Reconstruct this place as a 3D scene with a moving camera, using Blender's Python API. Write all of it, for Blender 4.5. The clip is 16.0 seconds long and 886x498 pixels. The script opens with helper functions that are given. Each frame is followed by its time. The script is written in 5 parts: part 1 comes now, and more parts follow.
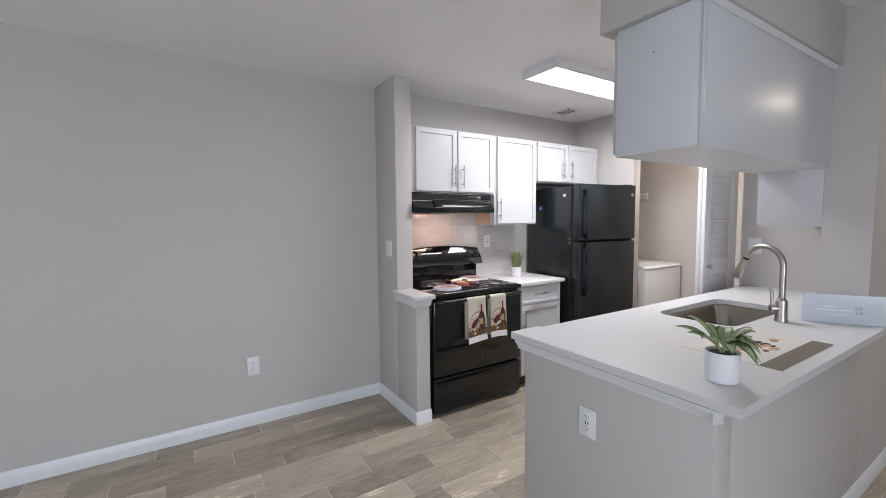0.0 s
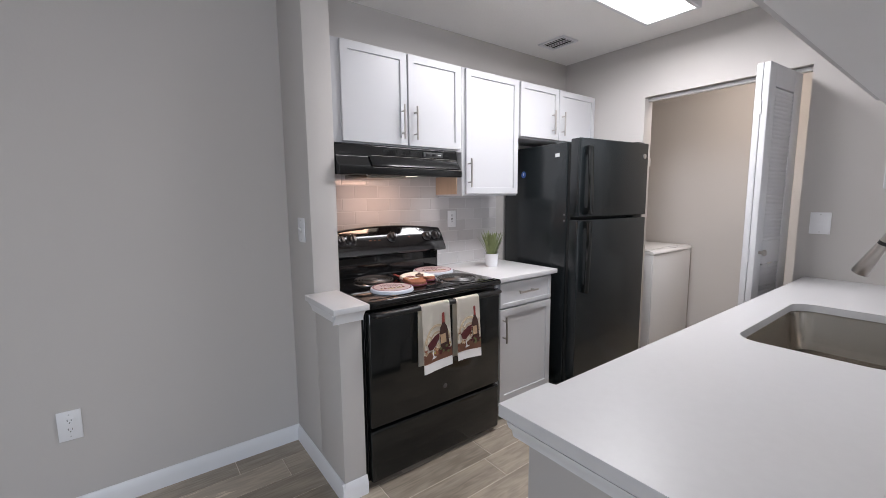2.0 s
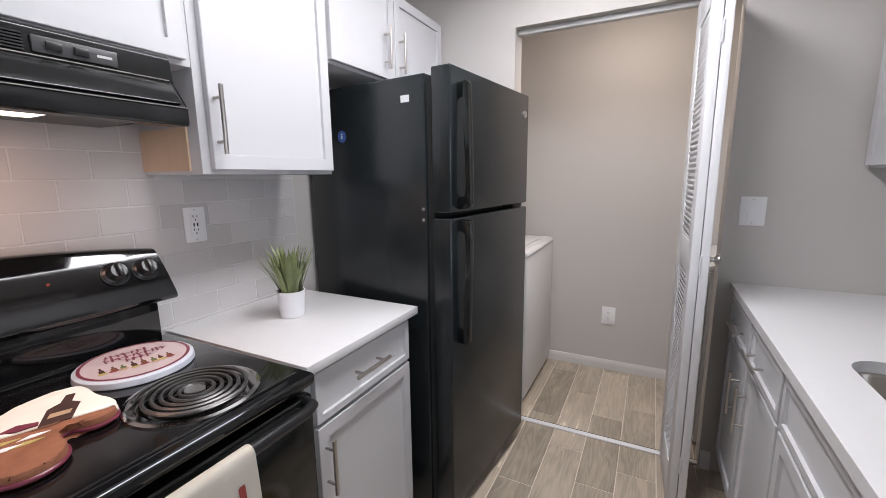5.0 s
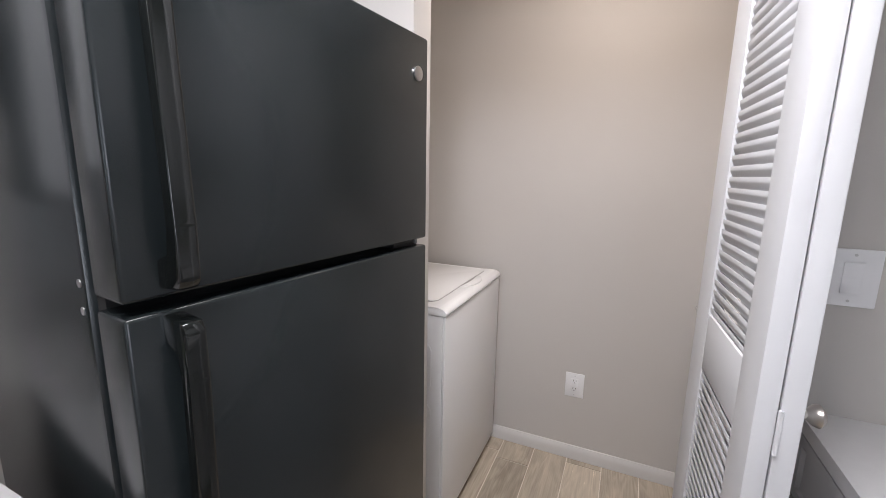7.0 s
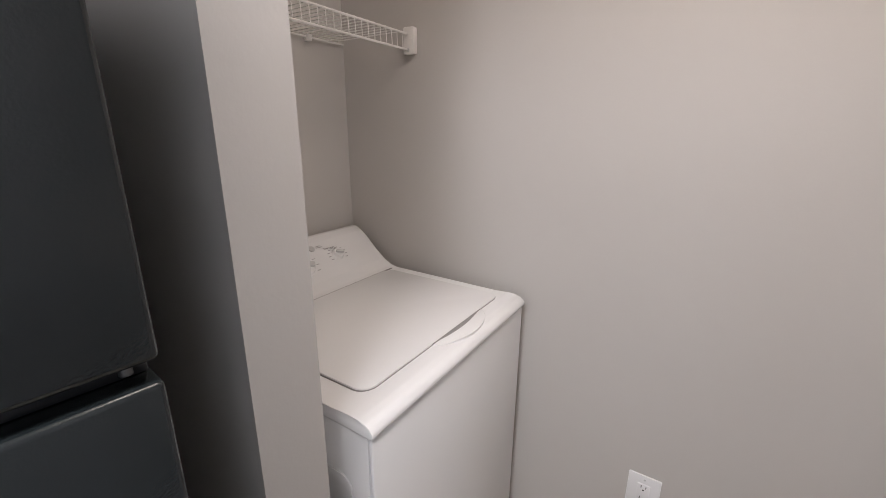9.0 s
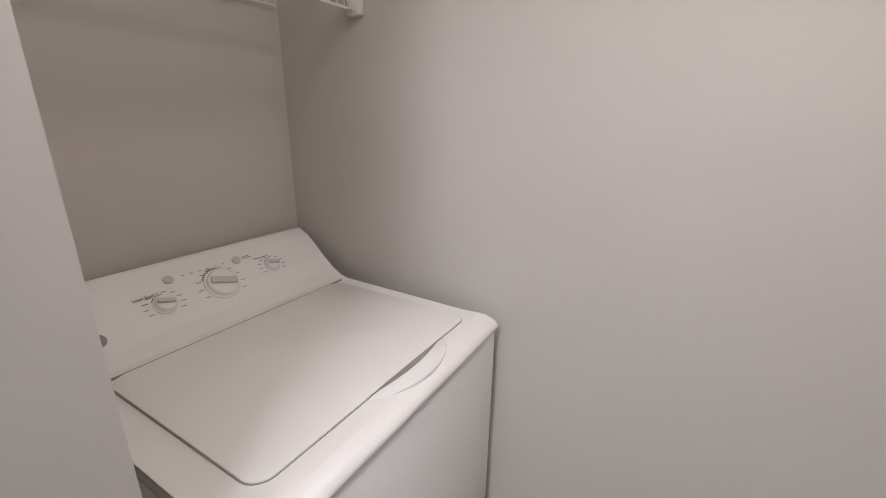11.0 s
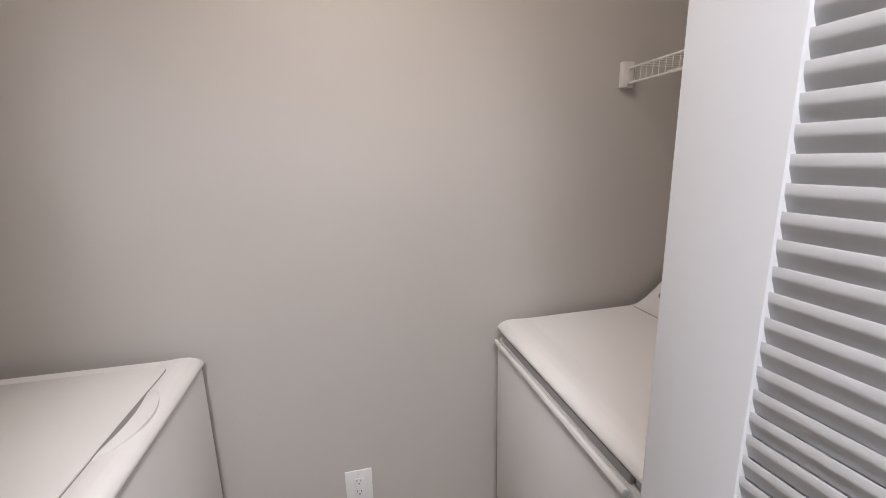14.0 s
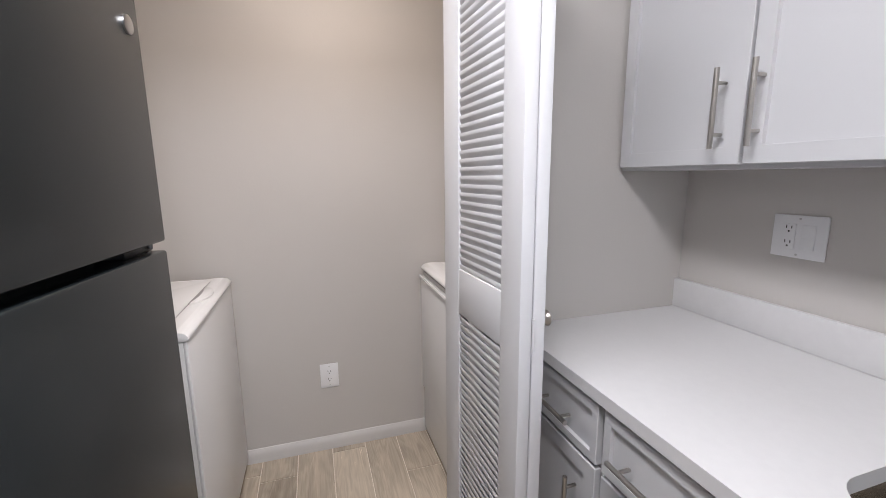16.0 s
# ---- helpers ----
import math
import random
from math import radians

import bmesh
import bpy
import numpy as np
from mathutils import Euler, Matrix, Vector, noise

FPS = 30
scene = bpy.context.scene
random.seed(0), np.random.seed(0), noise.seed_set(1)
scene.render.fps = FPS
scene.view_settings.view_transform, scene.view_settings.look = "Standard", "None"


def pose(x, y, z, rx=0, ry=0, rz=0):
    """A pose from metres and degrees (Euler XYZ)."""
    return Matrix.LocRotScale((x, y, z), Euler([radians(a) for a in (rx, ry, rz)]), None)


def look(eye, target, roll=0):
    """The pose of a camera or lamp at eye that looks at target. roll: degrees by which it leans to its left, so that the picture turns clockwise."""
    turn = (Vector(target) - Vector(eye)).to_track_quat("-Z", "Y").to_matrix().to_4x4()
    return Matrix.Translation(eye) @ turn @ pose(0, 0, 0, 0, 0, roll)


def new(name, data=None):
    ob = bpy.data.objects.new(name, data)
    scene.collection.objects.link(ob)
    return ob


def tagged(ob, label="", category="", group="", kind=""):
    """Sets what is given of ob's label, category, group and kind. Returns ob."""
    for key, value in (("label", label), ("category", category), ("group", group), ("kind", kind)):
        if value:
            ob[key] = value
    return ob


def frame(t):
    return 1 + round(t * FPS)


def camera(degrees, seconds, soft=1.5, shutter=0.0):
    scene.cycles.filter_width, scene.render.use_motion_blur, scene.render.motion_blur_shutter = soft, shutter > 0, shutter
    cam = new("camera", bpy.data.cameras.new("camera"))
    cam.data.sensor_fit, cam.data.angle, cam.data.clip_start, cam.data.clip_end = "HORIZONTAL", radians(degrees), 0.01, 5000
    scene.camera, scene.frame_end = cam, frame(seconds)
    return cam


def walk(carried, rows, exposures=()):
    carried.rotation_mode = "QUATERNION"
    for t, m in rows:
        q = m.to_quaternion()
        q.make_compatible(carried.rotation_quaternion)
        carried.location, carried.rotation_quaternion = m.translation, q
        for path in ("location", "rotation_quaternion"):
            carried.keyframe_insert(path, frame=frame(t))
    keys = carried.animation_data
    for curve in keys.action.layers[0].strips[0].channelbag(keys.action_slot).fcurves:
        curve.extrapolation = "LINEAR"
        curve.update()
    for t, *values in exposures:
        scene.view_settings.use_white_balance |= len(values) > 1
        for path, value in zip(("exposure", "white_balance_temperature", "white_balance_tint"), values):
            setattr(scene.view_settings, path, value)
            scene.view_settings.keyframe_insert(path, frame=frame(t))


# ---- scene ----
cam = camera(94.4, 16.0, soft=0.8)
EXPOSURES = [(0.0, 0.14), (0.5, 0.11), (1.0, 0.02), (2.0, -0.02), (3.0, -0.02), (4.0, -0.09), (5.0, -0.06), (7.5, 0.14), (9.0, 0.08), (12.0, 0.05), (14.5, 0.07), (16.0, 0.12)]
PATH = [
    (0, (0.114, 0.324, 1.465), (1.183, 2.008, 1.316), -0.5),
    (0.5, (0.269, 0.55, 1.435), (1.382, 2.205, 1.278), -0.5),
    (1, (0.451, 0.783, 1.426), (1.61, 2.403, 1.247), -0.5),
    (1.5, (0.616, 0.965, 1.4), (1.791, 2.572, 1.205), -0.5),
    (2, (0.788, 1.148, 1.392), (1.982, 2.733, 1.143), -0.5),
    (2.5, (0.933, 1.304, 1.386), (2.166, 2.853, 1.096), -0.4),
    (3, (1.087, 1.495, 1.376), (2.404, 2.971, 1.071), -0.4),
    (3.5, (1.245, 1.663, 1.383), (2.666, 3.035, 1.072), -0.5),
    (4, (1.397, 1.81, 1.397), (2.929, 3.058, 1.082), -0.5),
    (4.5, (1.58, 1.976, 1.402), (3.24, 3.046, 1.087), -0.5),
    (5, (1.757, 2.09, 1.387), (3.511, 2.984, 1.041), -0.7),
    (5.2, (1.85, 2.125, 1.393), (3.622, 2.977, 1.032), -0.6),
    (7.3, (2.96, 2.166, 1.448), (4.758, 2.959, 1.076), 1.2),
    (7.5, (3.091, 2.194, 1.46), (4.881, 2.983, 1.045), 0.3),
    (8, (3.282, 2.19, 1.441), (5.017, 3.071, 0.976), 0.2),
    (8.5, (3.475, 2.234, 1.443), (5.143, 3.191, 0.896), 0.3),
    (9, (3.625, 2.295, 1.438), (5.242, 3.331, 0.881), 0.5),
    (9.2, (3.671, 2.318, 1.434), (5.267, 3.386, 0.875), 0.5),
    (11.3, (3.881, 2.368, 1.419), (5.547, 3.284, 0.796), 1.0),
    (11.5, (3.863, 2.372, 1.427), (5.584, 3.177, 0.804), 1.1),
    (12, (3.825, 2.37, 1.449), (5.659, 2.86, 0.821), 1.1),
    (12.5, (3.783, 2.371, 1.465), (5.672, 2.536, 0.828), 0.8),
    (13, (3.74, 2.386, 1.47), (5.631, 2.207, 0.844), 0.6),
    (13.5, (3.676, 2.362, 1.486), (5.559, 1.977, 0.931), -0.3),
    (14, (3.551, 2.293, 1.479), (5.451, 1.844, 1.046), -1.3),
    (14.5, (3.333, 2.332, 1.418), (5.224, 1.758, 1.11), -1.1),
    (15, (3.17, 2.309, 1.432), (5.066, 1.766, 1.099), -0.1),
    (15.5, (2.955, 2.344, 1.428), (4.837, 1.77, 1.072), -0.6),
    (16, (2.755, 2.34, 1.389), (4.634, 1.75, 1.039), -0.5),
]

walk(cam, [(t, look(eye, aim, roll)) for t, eye, aim, roll in PATH], EXPOSURES)

# ---- world and lamps ----
world = bpy.data.worlds.new("world")
scene.world = world
world.use_nodes = True
wn = world.node_tree.nodes
sky = wn.new("ShaderNodeTexSky")
sky.sky_type, sky.sun_disc = "NISHITA", False
sky.sun_elevation, sky.sun_rotation = radians(40), radians(200)
world.node_tree.links.new(sky.outputs[0], wn["Background"].inputs[0])
wn["Background"].inputs[1].default_value = 0.1


def area_lamp(name, place, target, size, size_y, watts, color):
    data = bpy.data.lights.new(name, "AREA")
    data.shape, data.size, data.size_y, data.energy, data.color = "RECTANGLE", size, size_y, watts, color
    ob = new(name, data)
    ob.matrix_world = look(place, target)
    return ob


area_lamp("kitchen_light", (2.83, 2.395, 2.42), (2.83, 2.395, 0), 1.2, 0.28, 29.5, (0.95, 0.938, 1.0))
area_lamp("window_light", (-0.6, -3.15, 1.2), (-0.6, 0, 0.2), 2.6, 2.0, 88, (0.745, 0.835, 1.0))
area_lamp("side_window_light", (-3.15, 0.8, 1.4), (0, 0.8, 1.3), 1.6, 1.3, 25, (0.745, 0.835, 1.0))
area_lamp("laundry_light", (4.14, 2.24, 2.44), (4.14, 2.24, 0), 0.30, 0.34, 7.8, (1.0, 0.875, 0.79))
area_lamp("hall_light", (4.40, 0.30, 2.40), (4.40, 0.30, 0), 0.26, 0.26, 10, (1.0, 0.86, 0.72))
area_lamp("hood_light", (1.96, 3.20, 1.496), (1.97, 3.35, 0.9), 0.22, 0.10, 1.75, (1.0, 0.60, 0.43))


# ---- materials ----
def material(name, color, rough=0.5, metal=0.0, var=0.06, vscale=4.0, bump=0.0, bscale=300.0, coat=0.0, rvar=0.0, stretch=(1, 1, 1), spec=0.5):
    m = bpy.data.materials.new(name)
    m.use_nodes = True
    n, l = m.node_tree.nodes, m.node_tree.links
    p = n["Principled BSDF"]
    p.inputs["Metallic"].default_value = metal
    p.inputs["Roughness"].default_value = rough
    p.inputs["Coat Weight"].default_value = coat
    p.inputs["Specular IOR Level"].default_value = spec
    tc = n.new("ShaderNodeTexCoord")
    mp = n.new("ShaderNodeMapping")
    mp.inputs["Scale"].default_value = stretch
    l.new(tc.outputs["Object"], mp.inputs["Vector"])
    big = n.new("ShaderNodeTexNoise")
    big.inputs["Scale"].default_value, big.inputs["Detail"].default_value = vscale, 5
    l.new(mp.outputs[0], big.inputs["Vector"])
    mix = n.new("ShaderNodeMix")
    mix.data_type = "RGBA"
    mix.inputs["A"].default_value = (*[c * (1 - var) for c in color], 1)
    mix.inputs["B"].default_value = (*[min(1, c * (1 + var)) for c in color], 1)
    l.new(big.outputs["Fac"], mix.inputs["Factor"])
    l.new(mix.outputs["Result"], p.inputs["Base Color"])
    if rvar:
        mr = n.new("ShaderNodeMapRange")
        mr.inputs["From Min"].default_value, mr.inputs["From Max"].default_value = 0.3, 0.7
        mr.inputs["To Min"].default_value, mr.inputs["To Max"].default_value = rough - rvar, rough + rvar
        l.new(big.outputs["Fac"], mr.inputs["Value"])
        l.new(mr.outputs[0], p.inputs["Roughness"])
    if bump:
        fine = n.new("ShaderNodeTexNoise")
        fine.inputs["Scale"].default_value, fine.inputs["Detail"].default_value = bscale, 3
        l.new(mp.outputs[0], fine.inputs["Vector"])
        b = n.new("ShaderNodeBump")
        b.inputs["Strength"].default_value, b.inputs["Distance"].default_value = bump, 0.002
        l.new(fine.outputs["Fac"], b.inputs["Height"])
        l.new(b.outputs[0], p.inputs["Normal"])
    return m


def glowing(name, color, strength):
    m = bpy.data.materials.new(name)
    m.use_nodes = True
    p = m.node_tree.nodes["Principled BSDF"]
    p.inputs["Base Color"].default_value = (0.9, 0.9, 0.9, 1)
    p.inputs["Emission Color"].default_value = (*color, 1)
    p.inputs["Emission Strength"].default_value = strength
    return m


def plank_material():
    """Wood-look porcelain: stretched grain and rings, shifted and tinted per plank."""
    m = bpy.data.materials.new("wood_look_tile")
    m.use_nodes = True
    n, l = m.node_tree.nodes, m.node_tree.links
    p = n["Principled BSDF"]
    tc, info = n.new("ShaderNodeTexCoord"), n.new("ShaderNodeObjectInfo")
    shift = n.new("ShaderNodeVectorMath")
    shift.operation = "MULTIPLY_ADD"
    l.new(info.outputs["Random"], shift.inputs[0])
    shift.inputs[1].default_value = (37, 23, 11)
    l.new(tc.outputs["Object"], shift.inputs[2])
    mp = n.new("ShaderNodeMapping")
    mp.inputs["Scale"].default_value = (1.6, 11, 1)
    l.new(shift.outputs[0], mp.inputs["Vector"])
    cloud = n.new("ShaderNodeTexNoise")
    cloud.inputs["Scale"].default_value, cloud.inputs["Detail"].default_value = 1.0, 4
    cloud.inputs["Distortion"].default_value = 0.6
    l.new(mp.outputs[0], cloud.inputs["Vector"])
    rings = n.new("ShaderNodeMath")
    rings.operation = "MULTIPLY"
    l.new(cloud.outputs["Fac"], rings.inputs[0])
    rings.inputs[1].default_value = 52
    sine = n.new("ShaderNodeMath")
    sine.operation = "SINE"
    l.new(rings.outputs[0], sine.inputs[0])
    mp2 = n.new("ShaderNodeMapping")
    mp2.inputs["Scale"].default_value = (9, 170, 1)
    l.new(shift.outputs[0], mp2.inputs["Vector"])
    grain = n.new("ShaderNodeTexNoise")
    grain.inputs["Scale"].default_value, grain.inputs["Detail"].default_value = 1.0, 6
    l.new(mp2.outputs[0], grain.inputs["Vector"])
    mp3 = n.new("ShaderNodeMapping")
    mp3.inputs["Scale"].default_value = (2.5, 8, 1)
    l.new(shift.outputs[0], mp3.inputs["Vector"])
    patch = n.new("ShaderNodeTexNoise")
    patch.inputs["Scale"].default_value, patch.inputs["Detail"].default_value = 1.0, 3
    l.new(mp3.outputs[0], patch.inputs["Vector"])
    a = n.new("ShaderNodeMath")
    a.operation = "MULTIPLY_ADD"
    l.new(sine.outputs[0], a.inputs[0])
    a.inputs[1].default_value = 0.085
    soft = n.new("ShaderNodeMapRange")
    soft.inputs["To Min"].default_value, soft.inputs["To Max"].default_value = 0.25, 0.75
    l.new(grain.outputs["Fac"], soft.inputs["Value"])
    l.new(soft.outputs[0], a.inputs[2])
    b = n.new("ShaderNodeMath")
    b.operation = "MULTIPLY_ADD"
    l.new(patch.outputs["Fac"], b.inputs[0])
    b.inputs[1].default_value = 0.85
    l.new(a.outputs[0], b.inputs[2])
    c = n.new("ShaderNodeMath")
    c.operation = "MULTIPLY_ADD"
    l.new(info.outputs["Random"], c.inputs[0])
    c.inputs[1].default_value = 0.58
    l.new(b.outputs[0], c.inputs[2])
    ramp = n.new("ShaderNodeValToRGB")
    e = ramp.color_ramp.elements
    e[0].position, e[0].color = 0.62, (0.235, 0.197, 0.155, 1)
    e[1].position, e[1].color = 1.5, (0.86, 0.755, 0.615, 1)
    mid = ramp.color_ramp.elements.new(0.95)
    mid.color = (0.60, 0.518, 0.415, 1)
    scale = n.new("ShaderNodeMapRange")
    scale.inputs["From Min"].default_value, scale.inputs["From Max"].default_value = 0.70, 1.60
    l.new(c.outputs[0], scale.inputs["Value"])
    e[0].position, mid.position, e[1].position = 0.05, 0.48, 1.0
    l.new(scale.outputs[0], ramp.inputs["Fac"])
    l.new(ramp.outputs[0], p.inputs["Base Color"])
    p.inputs["Roughness"].default_value = 0.42
    bump = n.new("ShaderNodeBump")
    bump.inputs["Strength"].default_value, bump.inputs["Distance"].default_value = 0.15, 0.001
    l.new(a.outputs[0], bump.inputs["Height"])
    l.new(bump.outputs[0], p.inputs["Normal"])
    return m


def tile_material():
    m = material("glazed_tile", (0.56, 0.54, 0.535), 0.16, var=0.05, vscale=9, bump=0.05, bscale=40)
    n, l = m.node_tree.nodes, m.node_tree.links
    info, hue = n.new("ShaderNodeObjectInfo"), n.new("ShaderNodeHueSaturation")
    mr = n.new("ShaderNodeMapRange")
    mr.inputs["To Min"].default_value, mr.inputs["To Max"].default_value = 0.93, 1.07
    l.new(info.outputs["Random"], mr.inputs["Value"])
    l.new(mr.outputs[0], hue.inputs["Value"])
    p = n["Principled BSDF"]
    src = p.inputs["Base Color"].links[0].from_socket
    l.new(src, hue.inputs["Color"])
    l.new(hue.outputs[0], p.inputs["Base Color"])
    return m


PAINT = material("greige_wall_paint", (0.540, 0.514, 0.490), 0.72, var=0.03, vscale=1.2, bump=0.14, bscale=110)
CEIL = material("textured_ceiling_paint", (0.90, 0.885, 0.865), 0.9, var=0.03, vscale=2, bump=0.9, bscale=75)
TRIM = material("white_trim_paint", (0.78, 0.785, 0.80), 0.38, var=0.03, vscale=6, bump=0.05, bscale=60)
BOARD = material("off_white_board_paint", (0.60, 0.585, 0.575), 0.4, var=0.04, vscale=6)
CAB = material("white_cabinet_paint", (0.575, 0.575, 0.588), 0.36, var=0.015, vscale=3, bump=0.04, bscale=180)
GLOSSPAINT = material("glossy_white_brushed_paint", (0.66, 0.67, 0.69), 0.36, var=0.02, vscale=2, bump=0.25, bscale=25)
DOORP = material("white_door_paint", (0.67, 0.67, 0.685), 0.5, var=0.02, vscale=5, bump=0.06, bscale=120)
QUARTZ = material("white_quartz", (0.66, 0.652, 0.654), 0.36, var=0.04, vscale=45, bump=0.0, rvar=0.04)
BLACK = material("black_enamel", (0.006, 0.006, 0.0065), 0.09, var=0.2, vscale=5, coat=0.3, rvar=0.02)
HOODB = material("black_hood_enamel", (0.008, 0.0085, 0.009), 0.17, var=0.2, vscale=6, rvar=0.03)
PLATEB = material("dark_grey_switch_panel", (0.055, 0.056, 0.058), 0.35, var=0.1, vscale=20)
BLACKPL = material("black_plastic", (0.010, 0.010, 0.011), 0.32, var=0.2, vscale=8, bump=0.05, bscale=300)
FRIDGE = material("black_textured_steel", (0.0125, 0.0160, 0.0175), 0.24, var=0.08, vscale=3, bump=0.07, bscale=420)
OVENF = material("black_oven_front_enamel", (0.0065, 0.0078, 0.0076), 0.1, var=0.15, vscale=5, rvar=0.03)
NICKEL = material("brushed_nickel", (0.50, 0.47, 0.44), 0.3, metal=1, var=0.05, vscale=80, bump=0.04, bscale=500)
CHROME = material("chrome", (0.62, 0.61, 0.60), 0.14, metal=1, var=0.05, vscale=30, rvar=0.05)
STEEL = material("stainless_steel", (0.37, 0.335, 0.29), 0.26, metal=1, var=0.06, vscale=6, stretch=(1, 25, 1), bump=0.05, bscale=60)
COIL = material("burner_coil_metal", (0.13, 0.127, 0.125), 0.42, metal=0.8, var=0.2, vscale=40)
APPL = material("white_appliance_enamel", (0.83, 0.825, 0.825), 0.24, var=0.012, vscale=3, bump=0.03, bscale=160)
APPLSIDE = material("white_appliance_side", (0.79, 0.785, 0.785), 0.34, var=0.012, vscale=3, bump=0.06, bscale=220)
GREYPL = material("grey_print", (0.28, 0.27, 0.265), 0.5)
LIGHTGREY = material("light_grey_plastic", (0.55, 0.545, 0.54), 0.35)
DARK = material("dark_gap", (0.012, 0.012, 0.012), 0.7)
PLATE = material("white_wall_plate", (0.80, 0.80, 0.81), 0.3, var=0.01)
GROUT = material("beige_grout", (0.74, 0.67, 0.59), 0.9, var=0.08, vscale=20, bump=0.4, bscale=300)
TGROUT = material("white_grout", (0.62, 0.605, 0.60), 0.9, var=0.05, vscale=20)
WOOD_IN = material("birch_cabinet_side", (0.60, 0.44, 0.31), 0.5, var=0.1, vscale=6, stretch=(8, 8, 1))
# near-black brown paints in the shade of the recess under the cabinets
TOE_SHADE = material("toe_board_painted_shade", (0.055, 0.045, 0.038), 0.6, var=0.2, vscale=10)
POT = material("white_ceramic", (0.80, 0.80, 0.82), 0.3, var=0.01)
SOIL = material("dark_soil", (0.03, 0.022, 0.016), 0.95, var=0.4, vscale=60, bump=0.8, bscale=200)
LEAF = material("variegated_leaf", (0.40, 0.46, 0.26), 0.42, var=0.45, vscale=30, bump=0.2, bscale=120)
LEAFD = material("dark_leaf_edge", (0.06, 0.125, 0.042), 0.45, var=0.3, vscale=30)
GRASS = material("artificial_grass", (0.20, 0.235, 0.10), 0.5, var=0.45, vscale=30)
CLOTH = material("cream_cotton", (0.93, 0.87, 0.77), 0.9, var=0.06, vscale=14, bump=0.12, bscale=500)
CLOTHW = material("white_cotton_hem", (0.90, 0.885, 0.87), 0.9, var=0.04, vscale=14, bump=0.12, bscale=500)
FADED = material("faded_tan_print", (0.60, 0.47, 0.32), 0.9, var=0.25, vscale=40)
TAN = material("tan_print", (0.50, 0.34, 0.21), 0.9, var=0.3, vscale=40, bump=0.3, bscale=500)
BROWN = material("brown_print", (0.17, 0.075, 0.045), 0.9, var=0.35, vscale=45, bump=0.3, bscale=500)
WINE = material("wine_print", (0.095, 0.018, 0.020), 0.85, var=0.4, vscale=40)
BOTTLE = material("dark_bottle_print", (0.060, 0.024, 0.018), 0.85, var=0.35, vscale=40)
REDP = material("red_print", (0.26, 0.045, 0.035), 0.85, var=0.15, vscale=40)
GREENP = material("olive_print", (0.14, 0.15, 0.06), 0.85, var=0.3, vscale=40)
RUST = material("rust_brown_print", (0.30, 0.115, 0.06), 0.9, var=0.35, vscale=40, bump=0.3, bscale=500)
YELLOWP = material("straw_yellow_print", (0.55, 0.42, 0.14), 0.6, var=0.25, vscale=40)
PLUM = material("plum_print", (0.20, 0.035, 0.06), 0.35, var=0.15, vscale=40)
PINKTIN = material("pale_pink_printed_tin", (0.62, 0.50, 0.50), 0.3, var=0.12, vscale=35)
WHITETIN = material("pale_blue_white_tin", (0.66, 0.69, 0.76), 0.28, var=0.03)
OLIVE = material("brown_olive_band", (0.17, 0.145, 0.115), 0.7, var=0.08, vscale=20)
PAPER = material("cream_print_paper", (0.71, 0.685, 0.64), 0.35, var=0.06, vscale=12)
BLUE = material("blue_sticker", (0.045, 0.10, 0.33), 0.4)
SILVER = material("silver_badge", (0.6, 0.6, 0.6), 0.3, metal=1)
ACRYL = material("pale_blue_sign_panel", (0.62, 0.655, 0.71), 0.12, var=0.02)
WIRE = material("white_vinyl_wire", (0.76, 0.74, 0.72), 0.4, var=0.02)
DIFFUSER = glowing("light_diffuser", (1.0, 0.985, 0.97), 7.0)
HOODGLOW = glowing("hood_bulb_cover", (1.0, 0.86, 0.70), 2.0)
WARMGLOW = glowing("warm_ceiling_bowl", (1.0, 0.86, 0.70), 6.0)
JUTE = material("braided_jute", (0.40, 0.27, 0.16), 0.95, var=0.35, vscale=60, bump=0.9, bscale=220)
CREAMJ = material("cream_cotton_braid", (0.66, 0.60, 0.52), 0.95, var=0.15, vscale=60, bump=0.9, bscale=220)
PLANK, TILE = plank_material(), tile_material()


# ---- mesh helpers ----
def thing(name, base, label, category, group="", kind=""):
    ob = new(name)
    ob.empty_display_size = 0.05
    ob.location = base
    return tagged(ob, label, category, group, kind)


def world_place(ob):
    p = Vector((0, 0, 0))
    while ob:
        p += ob.location
        ob = ob.parent
    return p


def finish(bm, name, mat, smooth=True):
    bmesh.ops.recalc_face_normals(bm, faces=bm.faces[:])
    me = bpy.data.meshes.new(name)
    bm.to_mesh(me)
    bm.free()
    for m in (mat if isinstance(mat, (list, tuple)) else [mat]):
        me.materials.append(m)
    if smooth:
        me.polygons.foreach_set("use_smooth", [True] * len(me.polygons))
        me.set_sharp_from_angle(angle=radians(32))
    return me


def part(name, bm, mat, parent, label=""):
    """Links a bmesh, given in world metres, as one mesh object under a thing or a part."""
    at = world_place(parent)
    for v in bm.verts:
        v.co -= at
    ob = new(name, finish(bm, name, mat))
    ob.parent = parent
    return tagged(ob, label)


def solid(name, bm, mat, label="", category="", group="", kind=""):
    """A top-level thing that is one mesh, with its origin at its base."""
    lo = [min(v.co[k] for v in bm.verts) for k in range(3)]
    hi = [max(v.co[k] for v in bm.verts) for k in range(3)]
    at = Vector(((lo[0] + hi[0]) / 2, (lo[1] + hi[1]) / 2, lo[2]))
    for v in bm.verts:
        v.co -= at
    ob = new(name, finish(bm, name, mat))
    ob.location = at
    return tagged(ob, label, category, group, kind)


